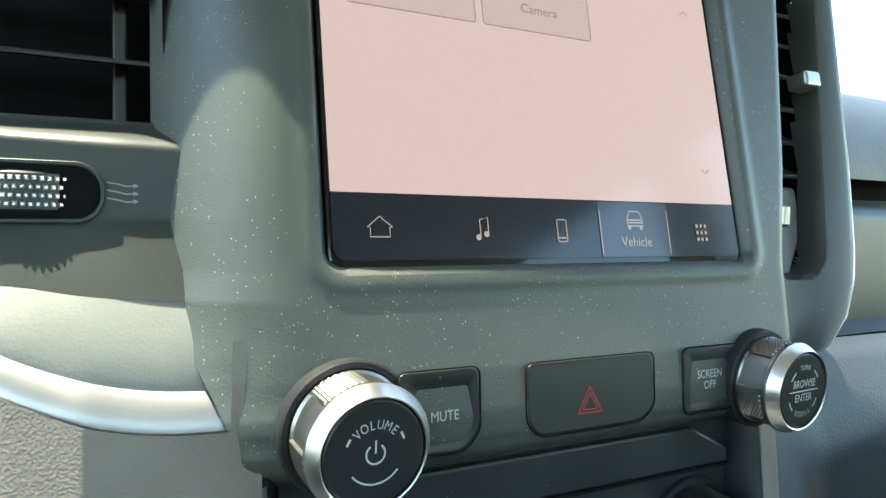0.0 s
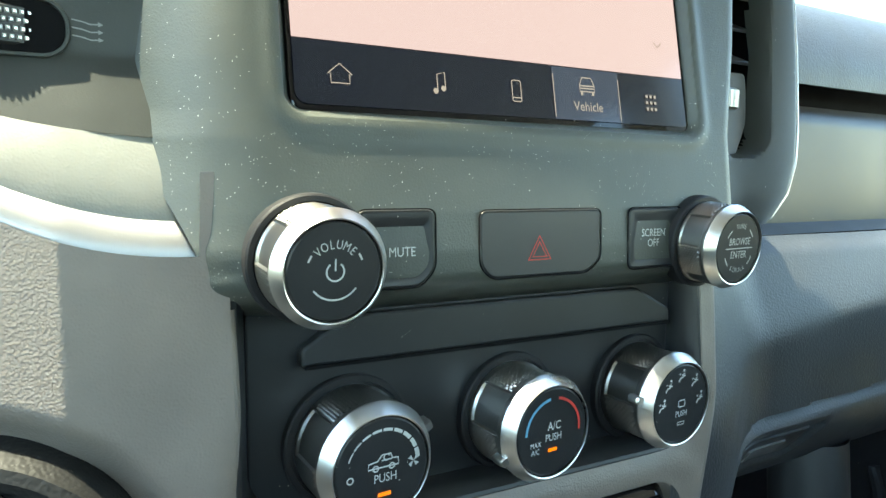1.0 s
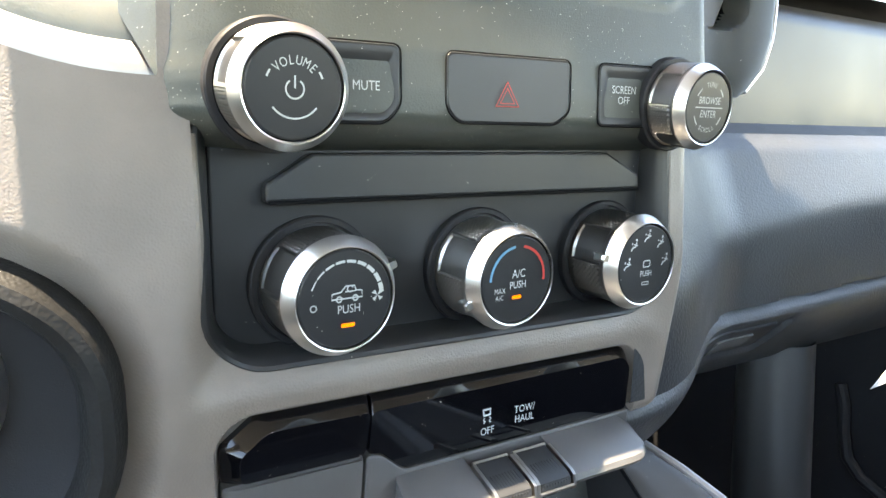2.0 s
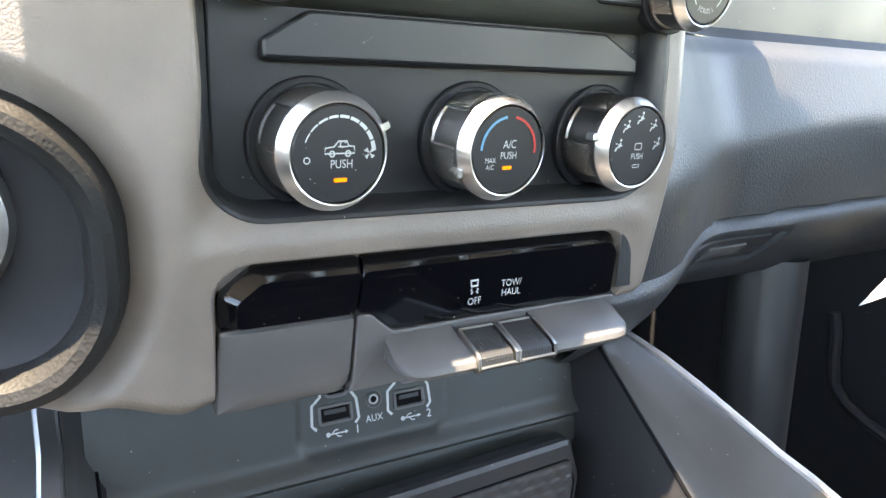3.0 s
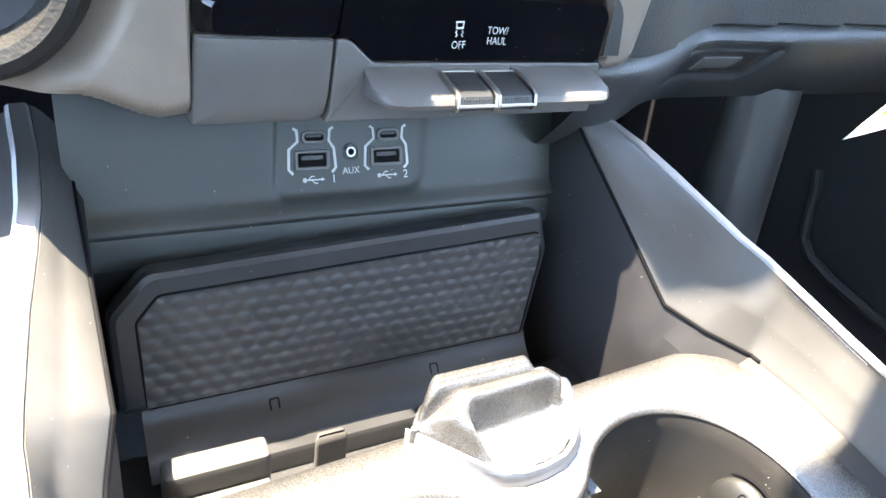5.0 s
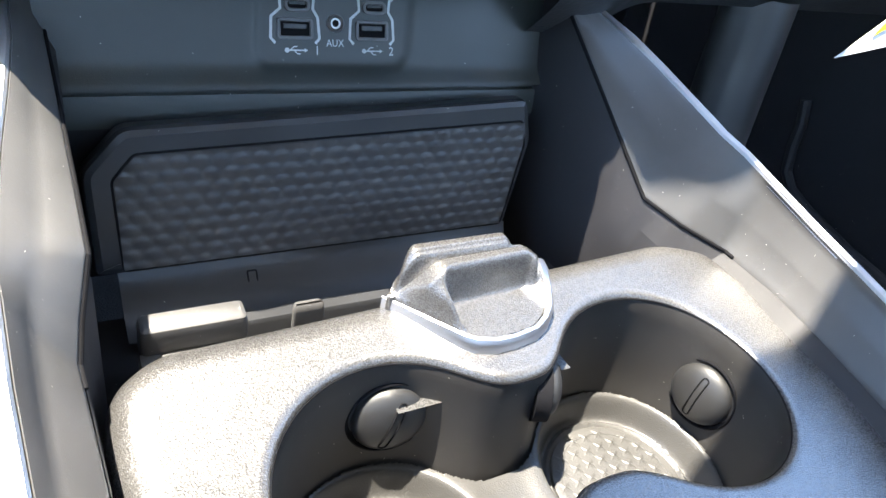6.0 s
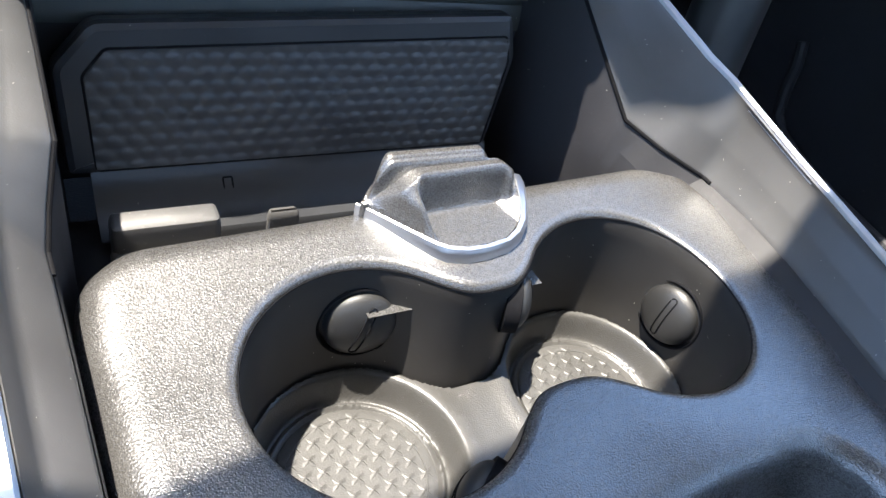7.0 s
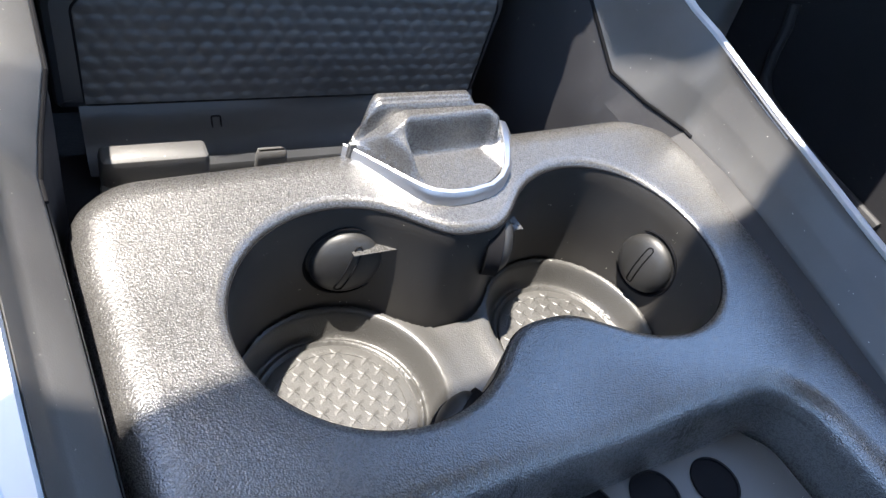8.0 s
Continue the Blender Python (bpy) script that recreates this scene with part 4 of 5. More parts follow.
LS = [  # y, seam x, seam z, fold x, fold z, edge x, edge z
    (0.085, -0.1440, 0.500, -0.1490, 0.508, -0.1550, 0.5130),
    (0.050, -0.1430, 0.490, -0.1480, 0.500, -0.1525, 0.5070),
    (0.025, -0.1420, 0.482, -0.1480, 0.4910, -0.1525, 0.4985),
    (0.005, -0.1412, 0.4755, -0.1485, 0.4835, -0.1548, 0.4900),
    (-0.015, -0.1404, 0.469, -0.1495, 0.4755, -0.1580, 0.4810),
    (-0.045, -0.1394, 0.4585, -0.1512, 0.4625, -0.1612, 0.4675),
    (-0.056, -0.1440, 0.440, -0.1545, 0.4530, -0.1618, 0.4635),
    (-0.064, -0.1458, 0.431, -0.1555, 0.4470, -0.1612, 0.4600),
    (-0.090, -0.1438, 0.4265, -0.1545, 0.4410, -0.1598, 0.4530),
    (-0.130, -0.1410, 0.4235, -0.1518, 0.4350, -0.1562, 0.4440),
    (-0.160, -0.1390, 0.4210, -0.1492, 0.4305, -0.1536, 0.4380),
    (-0.200, -0.1365, 0.4175, -0.1452, 0.4245, -0.1498, 0.4310),
    (-0.340, -0.1280, 0.4040, -0.1330, 0.4100, -0.1380, 0.4170),
]
lrows = side_rows(LS, 6)
part("inner_side", loft([[(-0.1400, y, 0.30), (-0.1400, y, 0.36), (-0.1400 if y > -0.046 else sx + 0.001, y, sz - 0.006), (sx + 0.0004, y, sz - 0.0012)] for y, sx, sz, fx, fz, ex, ez in lrows], False), POCKET, console)
part("side_cover", loft([[(sx - 0.0012, y, sz - 0.012), (sx, y, sz), (sx - 0.0008, y, sz + 0.0014), (sx + (fx - sx) * 0.85, y, sz + (fz - sz) * 0.88), (fx - 0.0002, y, fz), (fx + (ex - fx) * 0.25, y, fz + (ez - fz) * 0.32),
                          (fx + (ex - fx) * 0.7, y, fz + (ez - fz) * 0.80), (ex + 0.0004, y, ez), (ex, y, ez - 0.0006)] for y, sx, sz, fx, fz, ex, ez in lrows], False), SIDE, console, sharp=50)
part("seam", tube([(sx + 0.0004, y, sz - 0.0004) for y, sx, sz, fx, fz, ex, ez in lrows if y > -0.075], 0.0008, 8), VOID, console)
part("edge_strip", loft([[(ex, y, ez - 0.0014), (ex - 0.0003, y, ez), (ex - 0.0012, y, ez + 0.0008), (ex - 0.0070, y, ez + 0.0004), (ex - 0.0084, y, ez - 0.0006), (ex - 0.0088, y, ez - 0.003)] for y, sx, sz, fx, fz, ex, ez in lrows], False), SATIN, console, "satin silver edge strip")
part("outer_side", loft([[(ex - 0.0088, y, ez - 0.003), (-0.190, y, ez - 0.012), (-0.240, y, ez - 0.030), (-0.262, y, 0.30), (-0.262, y, 0.0)] for y, sx, sz, fx, fz, ex, ez in lrows], False), SIDE, console)

# ---- cup holder insert ----
CX, CY = 0.001, -0.128
CUPS = ((-0.0545, -0.1260, 0.0472), (0.0605, -0.1215, 0.0472))


def peanut_sd(x, y):
    a, b = [np.hypot(x - cx, y - cy) - r for cx, cy, r in CUPS]
    k = 0.020
    h = np.clip(0.5 + 0.5 * (b - a) / k, 0, 1)
    two = b + (a - b) * h - k * h * (1 - h)
    neck = sd_rrect(x, y, 0.005, -0.1243, 0.030, 0.0228, 0.002)
    k = 0.013
    h = np.clip(0.5 + 0.5 * (two - neck) / k, 0, 1)
    return two + (neck - two) * h - k * h * (1 - h)


def trace(n=600):
    """The outline of the double opening, walked round at even steps, with its outward normals."""
    def grad(p):
        e = 1e-5
        g = np.array([float(peanut_sd(p[0] + e, p[1]) - peanut_sd(p[0] - e, p[1])), float(peanut_sd(p[0], p[1] + e) - peanut_sd(p[0], p[1] - e))]) / (2 * e)
        return g / max(np.hypot(*g), 1e-9)
    p = np.array([CUPS[1][0] + CUPS[1][2], CUPS[1][1]])
    pts = []
    for i in range(4000):
        for j in range(2):
            p = p - grad(p) * float(peanut_sd(p[0], p[1]))
        pts.append(p.copy())
        if i > 50 and np.hypot(*(p - pts[0])) < 0.0006:
            break
        g = grad(p)
        p = p + np.array([-g[1], g[0]]) * 0.0008
    pts = np.array(pts)
    ds = np.concatenate([[0], np.cumsum(np.hypot(*np.diff(np.vstack([pts, pts[:1]]), axis=0).T))])
    q = np.linspace(0, ds[-1], n, endpoint=False)
    loop = np.vstack([pts, pts[:1]])
    res = np.stack([np.interp(q, ds, loop[:, 0]), np.interp(q, ds, loop[:, 1])], 1)
    return res, np.array([grad(p) for p in res])


RIM, RIM_N = trace()
ANGLES = np.unwrap(np.arctan2(RIM[:, 1] - CY, RIM[:, 0] - CX))
ANGLES = np.maximum.accumulate(ANGLES)
ANGLES = np.convolve(np.concatenate([ANGLES[-12:] - 2 * math.pi, ANGLES, ANGLES[:12] + 2 * math.pi]), np.ones(25) / 25, "valid")


def peanut(d):
    """The outline of the double opening, moved outwards by d."""
    return [(float(x), float(y)) for x, y in RIM + RIM_N * d]


def outer_outline(d):
    """The outer outline of the insert, moved inwards by d, one point for each bearing from the middle."""
    poly = rounded([(-0.1270, -0.338), (-0.1355, -0.200), (-0.1415, -0.110), (-0.1432, -0.082), (-0.1400, -0.0620), (-0.1250, -0.0505), (0.118, -0.0445), (0.141, -0.0530), (0.1465, -0.084), (0.1430, -0.126), (0.1335, -0.190), (0.1150, -0.338)][::-1], 0.014, 8)
    poly = [Vector(p) for p in offset(poly, d)]
    res = []
    for a in ANGLES:
        way = Vector((math.cos(a), math.sin(a)))
        best = 0.05
        for p, q in zip(poly, poly[1:] + poly[:1]):
            e = q - p
            den = way.x * e.y - way.y * e.x
            if abs(den) < 1e-12:
                continue
            w = Vector((p.x - CX, p.y - CY))
            t = (w.x * e.y - w.y * e.x) / den
            u = (w.x * way.y - w.y * way.x) / den
            if -1e-6 <= u <= 1 + 1e-6 and t > 0:
                best = max(best, t)
        res.append((CX + best * way.x, CY + best * way.y))
    return res


def bin_sd(x, y):
    """How far a point lies outside the mouth of the coin bin (inside: minus)."""
    return sd_rrect(x, y, -0.018, -0.302, 0.114, 0.103, 0.020)


def top_z(x, y):
    q = y + 0.105
    z = 0.4175 + 0.15 * 0.5 * (q + np.sqrt(q * q + 0.0004)) + 0.025 * x * smooth01(-0.17, -0.06, y)
    d = peanut_sd(x, y)
    z = z - 0.0045 * smooth01(0.006, 0.045, d) * smooth01(-0.140, -0.195, y)
    b = np.clip((0.010 - bin_sd(x, y)) / 0.010, 0, 1)
    return z - 0.010 * (1 - np.sqrt(np.maximum(1 - b * b, 0))) - 0.034 * smooth01(0.0005, -0.0060, bin_sd(x, y))


def lift(ring, dz):
    p = np.array(ring)
    return [(float(x), float(y), float(z)) for x, y, z in zip(p[:, 0], p[:, 1], top_z(p[:, 0], p[:, 1]) + dz * (1 - 0.70 * smooth01(0.05, 0.13, p[:, 0]) * smooth01(-0.060, -0.085, p[:, 1])))]


insert = thing("cup_holder", "grained grey double cup holder insert with worn glints", "cup holder")
edge = [(0.0150 * (1 - math.cos(a)), -0.0120 * (1 - math.sin(a))) for a in np.linspace(0, math.pi / 2, 9)]
outs = [outer_outline(d) for d, dz in edge]
o4 = outs[-1]
p4, p3, p2, p1, p0 = [peanut(d) for d in (0.0036, 0.0016, 0.0006, 0.0001, -0.0002)]
rings = [[(x, y, 0.375) for x, y in outs[0]]] + [lift(o, dz) for o, (d, dz) in zip(outs, edge)]
for i in range(1, 90):
    t = i / 90
    rings.append(lift([(a[0] + (b[0] - a[0]) * t, a[1] + (b[1] - a[1]) * t) for a, b in zip(o4, p4)], 0))
rings += [lift(p4, 0), lift(p3, -0.0004), lift(p2, -0.0012), lift(p1, -0.0028)]
part("top_shell", loft(rings), CONSOLE, insert, "coarse grained grey top", sharp=60)
part("rim_seam", tube(lift(p1, -0.0034), 0.00045, 6, True), VOID, insert)
SADDLE, CUPFLOOR = 0.3625, 0.3500
wall = [lift(p1, -0.0030), lift(p0, -0.0038)]
for i in range(1, 9):
    t = i / 8
    q = peanut(-0.0002 - 0.0060 * t ** 3)
    wall.append([(x, y, (float(top_z(x, y)) - 0.0038) * (1 - t) + (CUPFLOOR - 0.001) * t) for x, y in q])
part("cup_wall", loft(wall), CUP, insert, "smooth dark cup wall", sharp=60)
FLOORS = ((-0.0560, -0.1260, 0.0385), (0.0605, -0.1215, 0.0385))


def saddle_point(x, y):
    d = np.minimum(*[np.hypot(x - cx, y - cy) - r for cx, cy, r in FLOORS])
    z = SADDLE + 0.0015 * np.exp(-((d - 0.006) / 0.006) ** 2)
    z = z + (CUPFLOOR - z) * smooth01(0.0035, -0.0025, d)
    z = z + 0.0022 * np.exp(-((d + 0.0045) / 0.0012) ** 2)
    return x, y, z


part("cup_floor", sheet(span(-0.106, 0.110, 0.0009), span(-0.180, -0.074, 0.0009), saddle_point, lambda x, y: peanut_sd(x, y) < -0.0040), FLOOR, insert, "grained cup floor with raised rings", sharp=70)
def pinwheel(r, h):
    """A raised emblem of four bent blades."""
    verts, faces = [], []
    for k in range(4):
        a = k * math.pi / 2
        for q, b, z in ((0.0, 0.0, h), (r * 0.62, -0.42, h * 0.5), (r * 1.05, 0.10, 0.0), (r * 0.40, 0.62, 0.0)):
            verts.append((q * math.cos(a + b), q * math.sin(a + b), z))
        i = 4 * k
        faces += [(i, i + 1, i + 2), (i, i + 2, i + 3)]
    return mesh_of(verts, faces, "star")


arrow_me = pinwheel(0.0042, 0.0006)
arrow_me.materials.append(MAT)
for cx, cy, r in FLOORS:
    mat_d = part("cup_mat", lathe([(r - 0.0065, 0.0), (r - 0.0065, 0.0010), (r - 0.0073, 0.0013), (r - 0.0105, 0.0013), (r - 0.0107, 0.0016), (r - 0.0110, 0.0016), (r - 0.0112, 0.0013), (0.0, 0.0013)], Matrix.Translation((cx, cy, CUPFLOOR)), 64), MAT, insert, "round rubber mat with embossed stars")
    for i in range(-5, 6):
        for j in range(-5, 6):
            x, y = (i + 0.5 * (j % 2)) * 0.0076, j * 0.0066
            if math.hypot(x, y) < r - 0.0100:
                s = new("star", arrow_me)
                s.parent = mat_d
                s.matrix_local = Matrix.Translation((cx + x, cy + y, CUPFLOOR + 0.0012)) @ Matrix.Rotation(0.5, 4, "Z")
# rubber stubs that steady the cups


def stub(x, y, z, nx, ny, spin, k=1.0):
    out = Vector((nx, ny, 0.10)).normalized()
    m = Matrix.Translation((x, y, z)) @ out.to_track_quat("Z", "Y").to_matrix().to_4x4() @ Matrix.Diagonal((k, k, 1, 1))
    s = part("rubber_stub", lathe([(0.0128, -0.006), (0.0129, 0.0004)] + [(0.0129 * math.cos(a), 0.0004 + 0.0062 * math.sin(a)) for a in np.linspace(0.12, math.pi / 2 - 0.02, 10)] + [(0.0, 0.0066)], m, 40), RUBBER, insert, "domed rubber stub with a long slot")
    part("socket", lathe([(0.0150, -0.006), (0.0150, 0.0003), (0.0144, 0.0006), (0.0132, -0.0008)], m, 40), VOID, s)
    w = m @ Matrix.Rotation(radians(spin), 4, "Z")
    loop = []
    ring = rrect(0.0196, 0.0026, 0.0013, 4)
    for x, y in [(p[0] + (q[0] - p[0]) * k / 8, p[1] + (q[1] - p[1]) * k / 8) for p, q in zip(ring, ring[1:] + ring[:1]) for k in range(8 if abs(p[0] - q[0]) > 0.005 else 1)]:
        loop.append(w @ Vector((x, y, 0.0004 + 0.0062 * math.sqrt(1 - (x / 0.0129) ** 2) + 0.0001)))
    part("slot_edge", tube(loop, 0.00036, 6, True), VOID, s)


stub(-0.0440, -0.0822, 0.3900, -0.15, -1, 72, 1.18)
stub(0.1040, -0.1120, 0.3860, -1, -0.16, 88, 1.15)
stub(0.0205, -0.0940, 0.4000, 0.9, -0.45, 80)
stub(-0.0350, -0.1640, 0.3900, -0.60, 0.80, 12)
# latch at the front edge
def slab(name, outline, zs, shrink, mat, label="", parent=None, at=(0, 0)):
    """A rounded block: the outline drawn in from level to level."""
    rings = [[(x + at[0], y + at[1], z) for x, y in offset(outline, d)] for z, d in zip(zs, shrink)]
    return part(name, loft(rings, True, True, True), mat, parent or insert, label, sharp=40)




def poly_sd(x, y, pts):
    """How far a point lies outside a closed outline (inside: minus)."""
    best = np.full(np.shape(x), 9.0)
    inside = np.zeros(np.shape(x), bool)
    for (ax, ay), (bx, by) in zip(pts, pts[1:] + pts[:1]):
        ex, ey = bx - ax, by - ay
        t = np.clip(((x - ax) * ex + (y - ay) * ey) / (ex * ex + ey * ey), 0, 1)
        best = np.minimum(best, np.hypot(x - ax - ex * t, y - ay - ey * t))
        inside ^= ((ay > y) != (by > y)) & (x < ex * (y - ay) / (ey if abs(ey) > 1e-9 else 1e-9) + ax)
    return np.where(inside, -best, best)


BLOCK = rounded([(-0.0400, -0.0545), (-0.0210, -0.0790), (-0.0165, -0.0800), (-0.0190, -0.0645), (0.0215, -0.0625), (0.0245, -0.0655), (0.0330, -0.0560), (0.0235, -0.0510), (-0.0290, -0.0510)], 0.003, 5)
SLAB = rounded([(-0.0400, -0.0565), (0.0225, -0.0565), (0.0185, -0.0450), (-0.0300, -0.0450)], 0.003, 5)
SCOOP = rounded([(-0.0400, -0.0535), (-0.0150, -0.0845), (-0.0060, -0.0868), (0.0130, -0.0850), (0.0245, -0.0775), (0.0345, -0.0520)], 0.004, 5)


def latch_z(x, y):
    z = 0.4262 + 0.10 * (y + 0.085) + 0 * x
    side = smooth01(0.018, 0.028, x + 0.35 * (y + 0.065))
    z = z + 0.0045 * side
    b = poly_sd(x, y, BLOCK)
    left = 0.0145 * smooth01(-0.018, -0.038, x) + 0.006 * smooth01(0.019, 0.031, x)
    sag = np.clip((-0.064 - y) / 0.016, 0, 1) ** 0.8 * 0.0135
    h = 0.4450 - left - sag
    hem = np.maximum(smooth01(-0.058, -0.054, y), smooth01(-0.0006, -0.0034, poly_sd(x, y, SCOOP)))
    z = z + (h - z) * smooth01(0.0006, -0.0030, b) ** 0.6 * hem
    s = poly_sd(x, y, SLAB)
    h2 = 0.4475 - 0.0150 * smooth01(-0.027, -0.040, x) - 0.006 * smooth01(0.013, 0.020, x)
    z = np.maximum(z, 0.41 + (h2 - 0.41) * smooth01(0.0004, -0.0028, s) ** 0.6)
    z = z - 0.0020 * np.exp(-((y + 0.0530 - 0.02 * (x < -0.03) * (x + 0.03)) / 0.0006) ** 2) * (b < 0.001)
    for k in range(3):
        q = np.pad(z, 1, mode="edge")
        z = (q[1:-1, 1:-1] * 4 + q[:-2, 1:-1] + q[2:, 1:-1] + q[1:-1, :-2] + q[1:-1, 2:]) / 8
    out = poly_sd(x, y, SCOOP)
    return x, y, np.where((out > -0.0005) & (s > 0.0005), 0.40, z)


latch = part("latch", sheet(span(-0.0445, 0.0380, 0.00055), span(-0.0890, -0.0430, 0.00055), latch_z), CONSOLE, insert, "grained release latch with a finger recess", sharp=55)
vee = [(-0.0400, -0.0530, 0.4268, 0.0006), (-0.0335, -0.0610, 0.4266, 0.0014), (-0.0240, -0.0735, 0.4264, 0.0022), (-0.0175, -0.0815, 0.4262, 0.0028), (-0.0135, -0.0850, 0.4264, 0.0032), (-0.0060, -0.0872, 0.4262, 0.0032), (0.0030, -0.0872, 0.4262, 0.0032),
       (0.0135, -0.0855, 0.4264, 0.0034), (0.0200, -0.0820, 0.4272, 0.0038), (0.0250, -0.0770, 0.4288, 0.0042), (0.0290, -0.0690, 0.4310, 0.0050), (0.0330, -0.0590, 0.4330, 0.0060), (0.0350, -0.0530, 0.4330, 0.0060)]
band = []
for i, (x, y, z, w) in enumerate(vee):
    a, b = vee[max(0, i - 1)], vee[min(len(vee) - 1, i + 1)]
    d = Vector((b[0] - a[0], b[1] - a[1])).normalized()
    n = Vector((d.y, -d.x))
    w = w * 0.62
    band.append([(x + n.x * w * p, y + n.y * w * p, z + q) for p, q in ((-0.55, -0.003), (-0.55, 0.0004), (-0.40, 0.0008), (0.35, 0.0004), (0.60, -0.0006), (0.95, -0.0022), (1.0, -0.010))])
part("latch_trim", loft(band, False), SATIN, latch, "satin silver surround of the latch", sharp=40)

# ---- bin behind the cups ----
bin_ = thing("rear_bin", "dark coin bin behind the cup holder", "storage tray")
liner = [offset(rrect(0.228, 0.206, 0.020, 12, -0.018, -0.302), d) for d in (-0.0006, 0.0004, 0.0030)]
part("bin_liner", loft([[(x, y, float(top_z(np.array(x), np.array(-0.19))) - dz) for x, y in ring] for ring, dz in zip(liner, (0.0105, 0.0135, 0.050))]), CUP, bin_, "dark smooth inside of the bin")
tray = part("coin_tray", plate(rounded([(-0.128, -0.110), (0.090, -0.110), (0.090, -0.012), (0.078, 0.0015), (-0.128, 0.0015)], 0.006), 0.010, 0.0015, Matrix.Translation((0.0, -0.2000, 0.3860))), SIDE, bin_, "smooth tray with round coin holes")
for i in range(5):
    hm2 = Matrix.Translation((0.0530 - i * 0.0275, -0.2150 + 0.004 * i, 0.3862))
    hole = part("coin_hole", lathe([(0.0100, 0.0), (0.0098, 0.0006), (0.0088, 0.0006), (0.0086, -0.0040), (0.0, -0.0040)], hm2, 36), VOID, tray)
part("bin_floor", sheet(span(-0.1200, 0.1000, 0.01), np.linspace(0, 1, 16), lambda x, v: (x, -0.196 - 0.140 * v, 0.3745 + 0 * v)), CUP, bin_)
# brackets that stand between the pad and the insert
brk = thing("cover_bracket", "grey plastic brackets in front of the cup holder", "bracket")
slab("long_tab", rounded([(-0.0200, -0.0070), (0.0200, -0.0070), (0.0200, 0.0050), (-0.0200, 0.0050)], 0.003), (0.36, 0.4080, 0.4105, 0.4115), (0, 0, 0.0006, 0.002), SIDE, "", brk, (-0.1065, -0.0270))
slab("long_tab_foot", rounded([(-0.0210, -0.006), (0.0190, -0.006), (0.0190, 0.004), (-0.0210, 0.004)], 0.002), (0.36, 0.3990, 0.4000), (0, 0, 0.0006), SIDE, "", brk, (-0.1065, -0.0360))
slab("short_tab", rounded([(-0.0075, -0.0025), (0.0075, -0.0025), (0.0060, 0.0025), (-0.0060, 0.0025)], 0.002), (0.36, 0.4010, 0.4040, 0.4050), (0, 0, 0.0006, 0.0018), SIDE, "", brk, (-0.0590, -0.0240))
slab("cross_bar", rounded([(-0.100, -0.004), (0.072, -0.004), (0.075, 0.004), (-0.100, 0.004)], 0.002), (0.36, 0.3900, 0.3920), (0, 0, 0.0012), PANEL, "", brk, (0.0, -0.0130))

# ---- passenger side of the dashboard ----
side = thing("passenger_dashboard", "grey grained passenger side of the dashboard", "dashboard")


def away(x):
    """How far the passenger side stands back from the centre stack."""
    return 0.024 + 0.072 * smooth01(0.088, 0.25, x) + 0.02 * np.maximum(0, x - 0.25)


def glove_point(x, z):
    d = z - 0.600 - 0.024 * smooth01(0.12, 0.40, x)
    y = away(x) - 0.003 + 0.02 * d + 0.40 * 0.003 * np.logaddexp(0, d / 0.003)
    y = y + 0.030 * np.clip((0.548 - z) / 0.045, 0, 1.4) ** 1.5
    y = y + 0.006 * smooth01(0.660, 0.672, z)
    lat = sd_rrect(x - 0.9 * (z - 0.53), z, 0.245, 0.5305, 0.058, 0.0125, 0.003)
    y = y + 0.006 * np.exp(-((z - 0.5555 - 0.03 * (x - 0.2)) / 0.006) ** 2) * (z < 0.5555 + 0.03 * (x - 0.2))
    return x, y + 0.004 * smooth01(0.004, -0.004, lat), z


part("glove_box_door", sheet(span(0.078, 0.75, 0.0022), span(0.497, 0.672, 0.0022), glove_point), DASH_SHADED, side, "grained glove box front")


def latch_plate(x0, x1, z0, z1, proud):
    """A slanted plate that follows the curve of the glove box front."""
    def f(u, v):
        z = z0 + (z1 - z0) * v
        x = x0 + (x1 - x0) * u + 0.9 * (z - 0.5315)
        edge = np.minimum(np.minimum(u, 1 - u) * (x1 - x0), np.minimum(v, 1 - v) * (z1 - z0))
        return x, glove_point(x, z)[1] + 0.0008 - (proud + 0.0008) * smooth01(0.0, 0.0022, edge), z
    return sheet(np.linspace(0, 1, 60), np.linspace(0, 1, 26), f)


gl = part("glove_latch", latch_plate(0.196, 0.292, 0.5212, 0.5415, 0.0024), PANEL, side, "dark glove box latch")
part("latch_pull", latch_plate(0.228, 0.272, 0.5245, 0.5365, 0.0042), GREY, gl, "grey pull of the latch")


def shelf_point(x, v):
    y = away(x) + 0.030 + 0.012 * v
    return x, y, 0.672 + 0.007 * v


part("ledge_strip", sheet(span(0.100, 0.75, 0.004), np.linspace(0, 1, 5), shelf_point), PANEL, side, "thin dark ledge")


def mid_point(x, z):
    return x, away(x) + 0.042 + 0.03 * (z - 0.68) + 0.010 * np.clip((z - 0.752) / 0.014, 0, 1) ** 2, z


part("mid_panel", sheet(span(0.100, 0.75, 0.004), span(0.679, 0.766, 0.003), mid_point), PANEL, side)
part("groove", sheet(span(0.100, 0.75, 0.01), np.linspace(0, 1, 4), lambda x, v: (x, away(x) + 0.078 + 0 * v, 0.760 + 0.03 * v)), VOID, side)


def cushion_point(x, v):
    a = v * math.pi * 0.5
    return x, away(x) + 0.042 + 0.10 * (1 - np.cos(a)) + 0.35 * np.clip(v - 1, 0, 1), 0.780 + 0.085 * np.sin(np.minimum(a, math.pi / 2)) ** 0.9


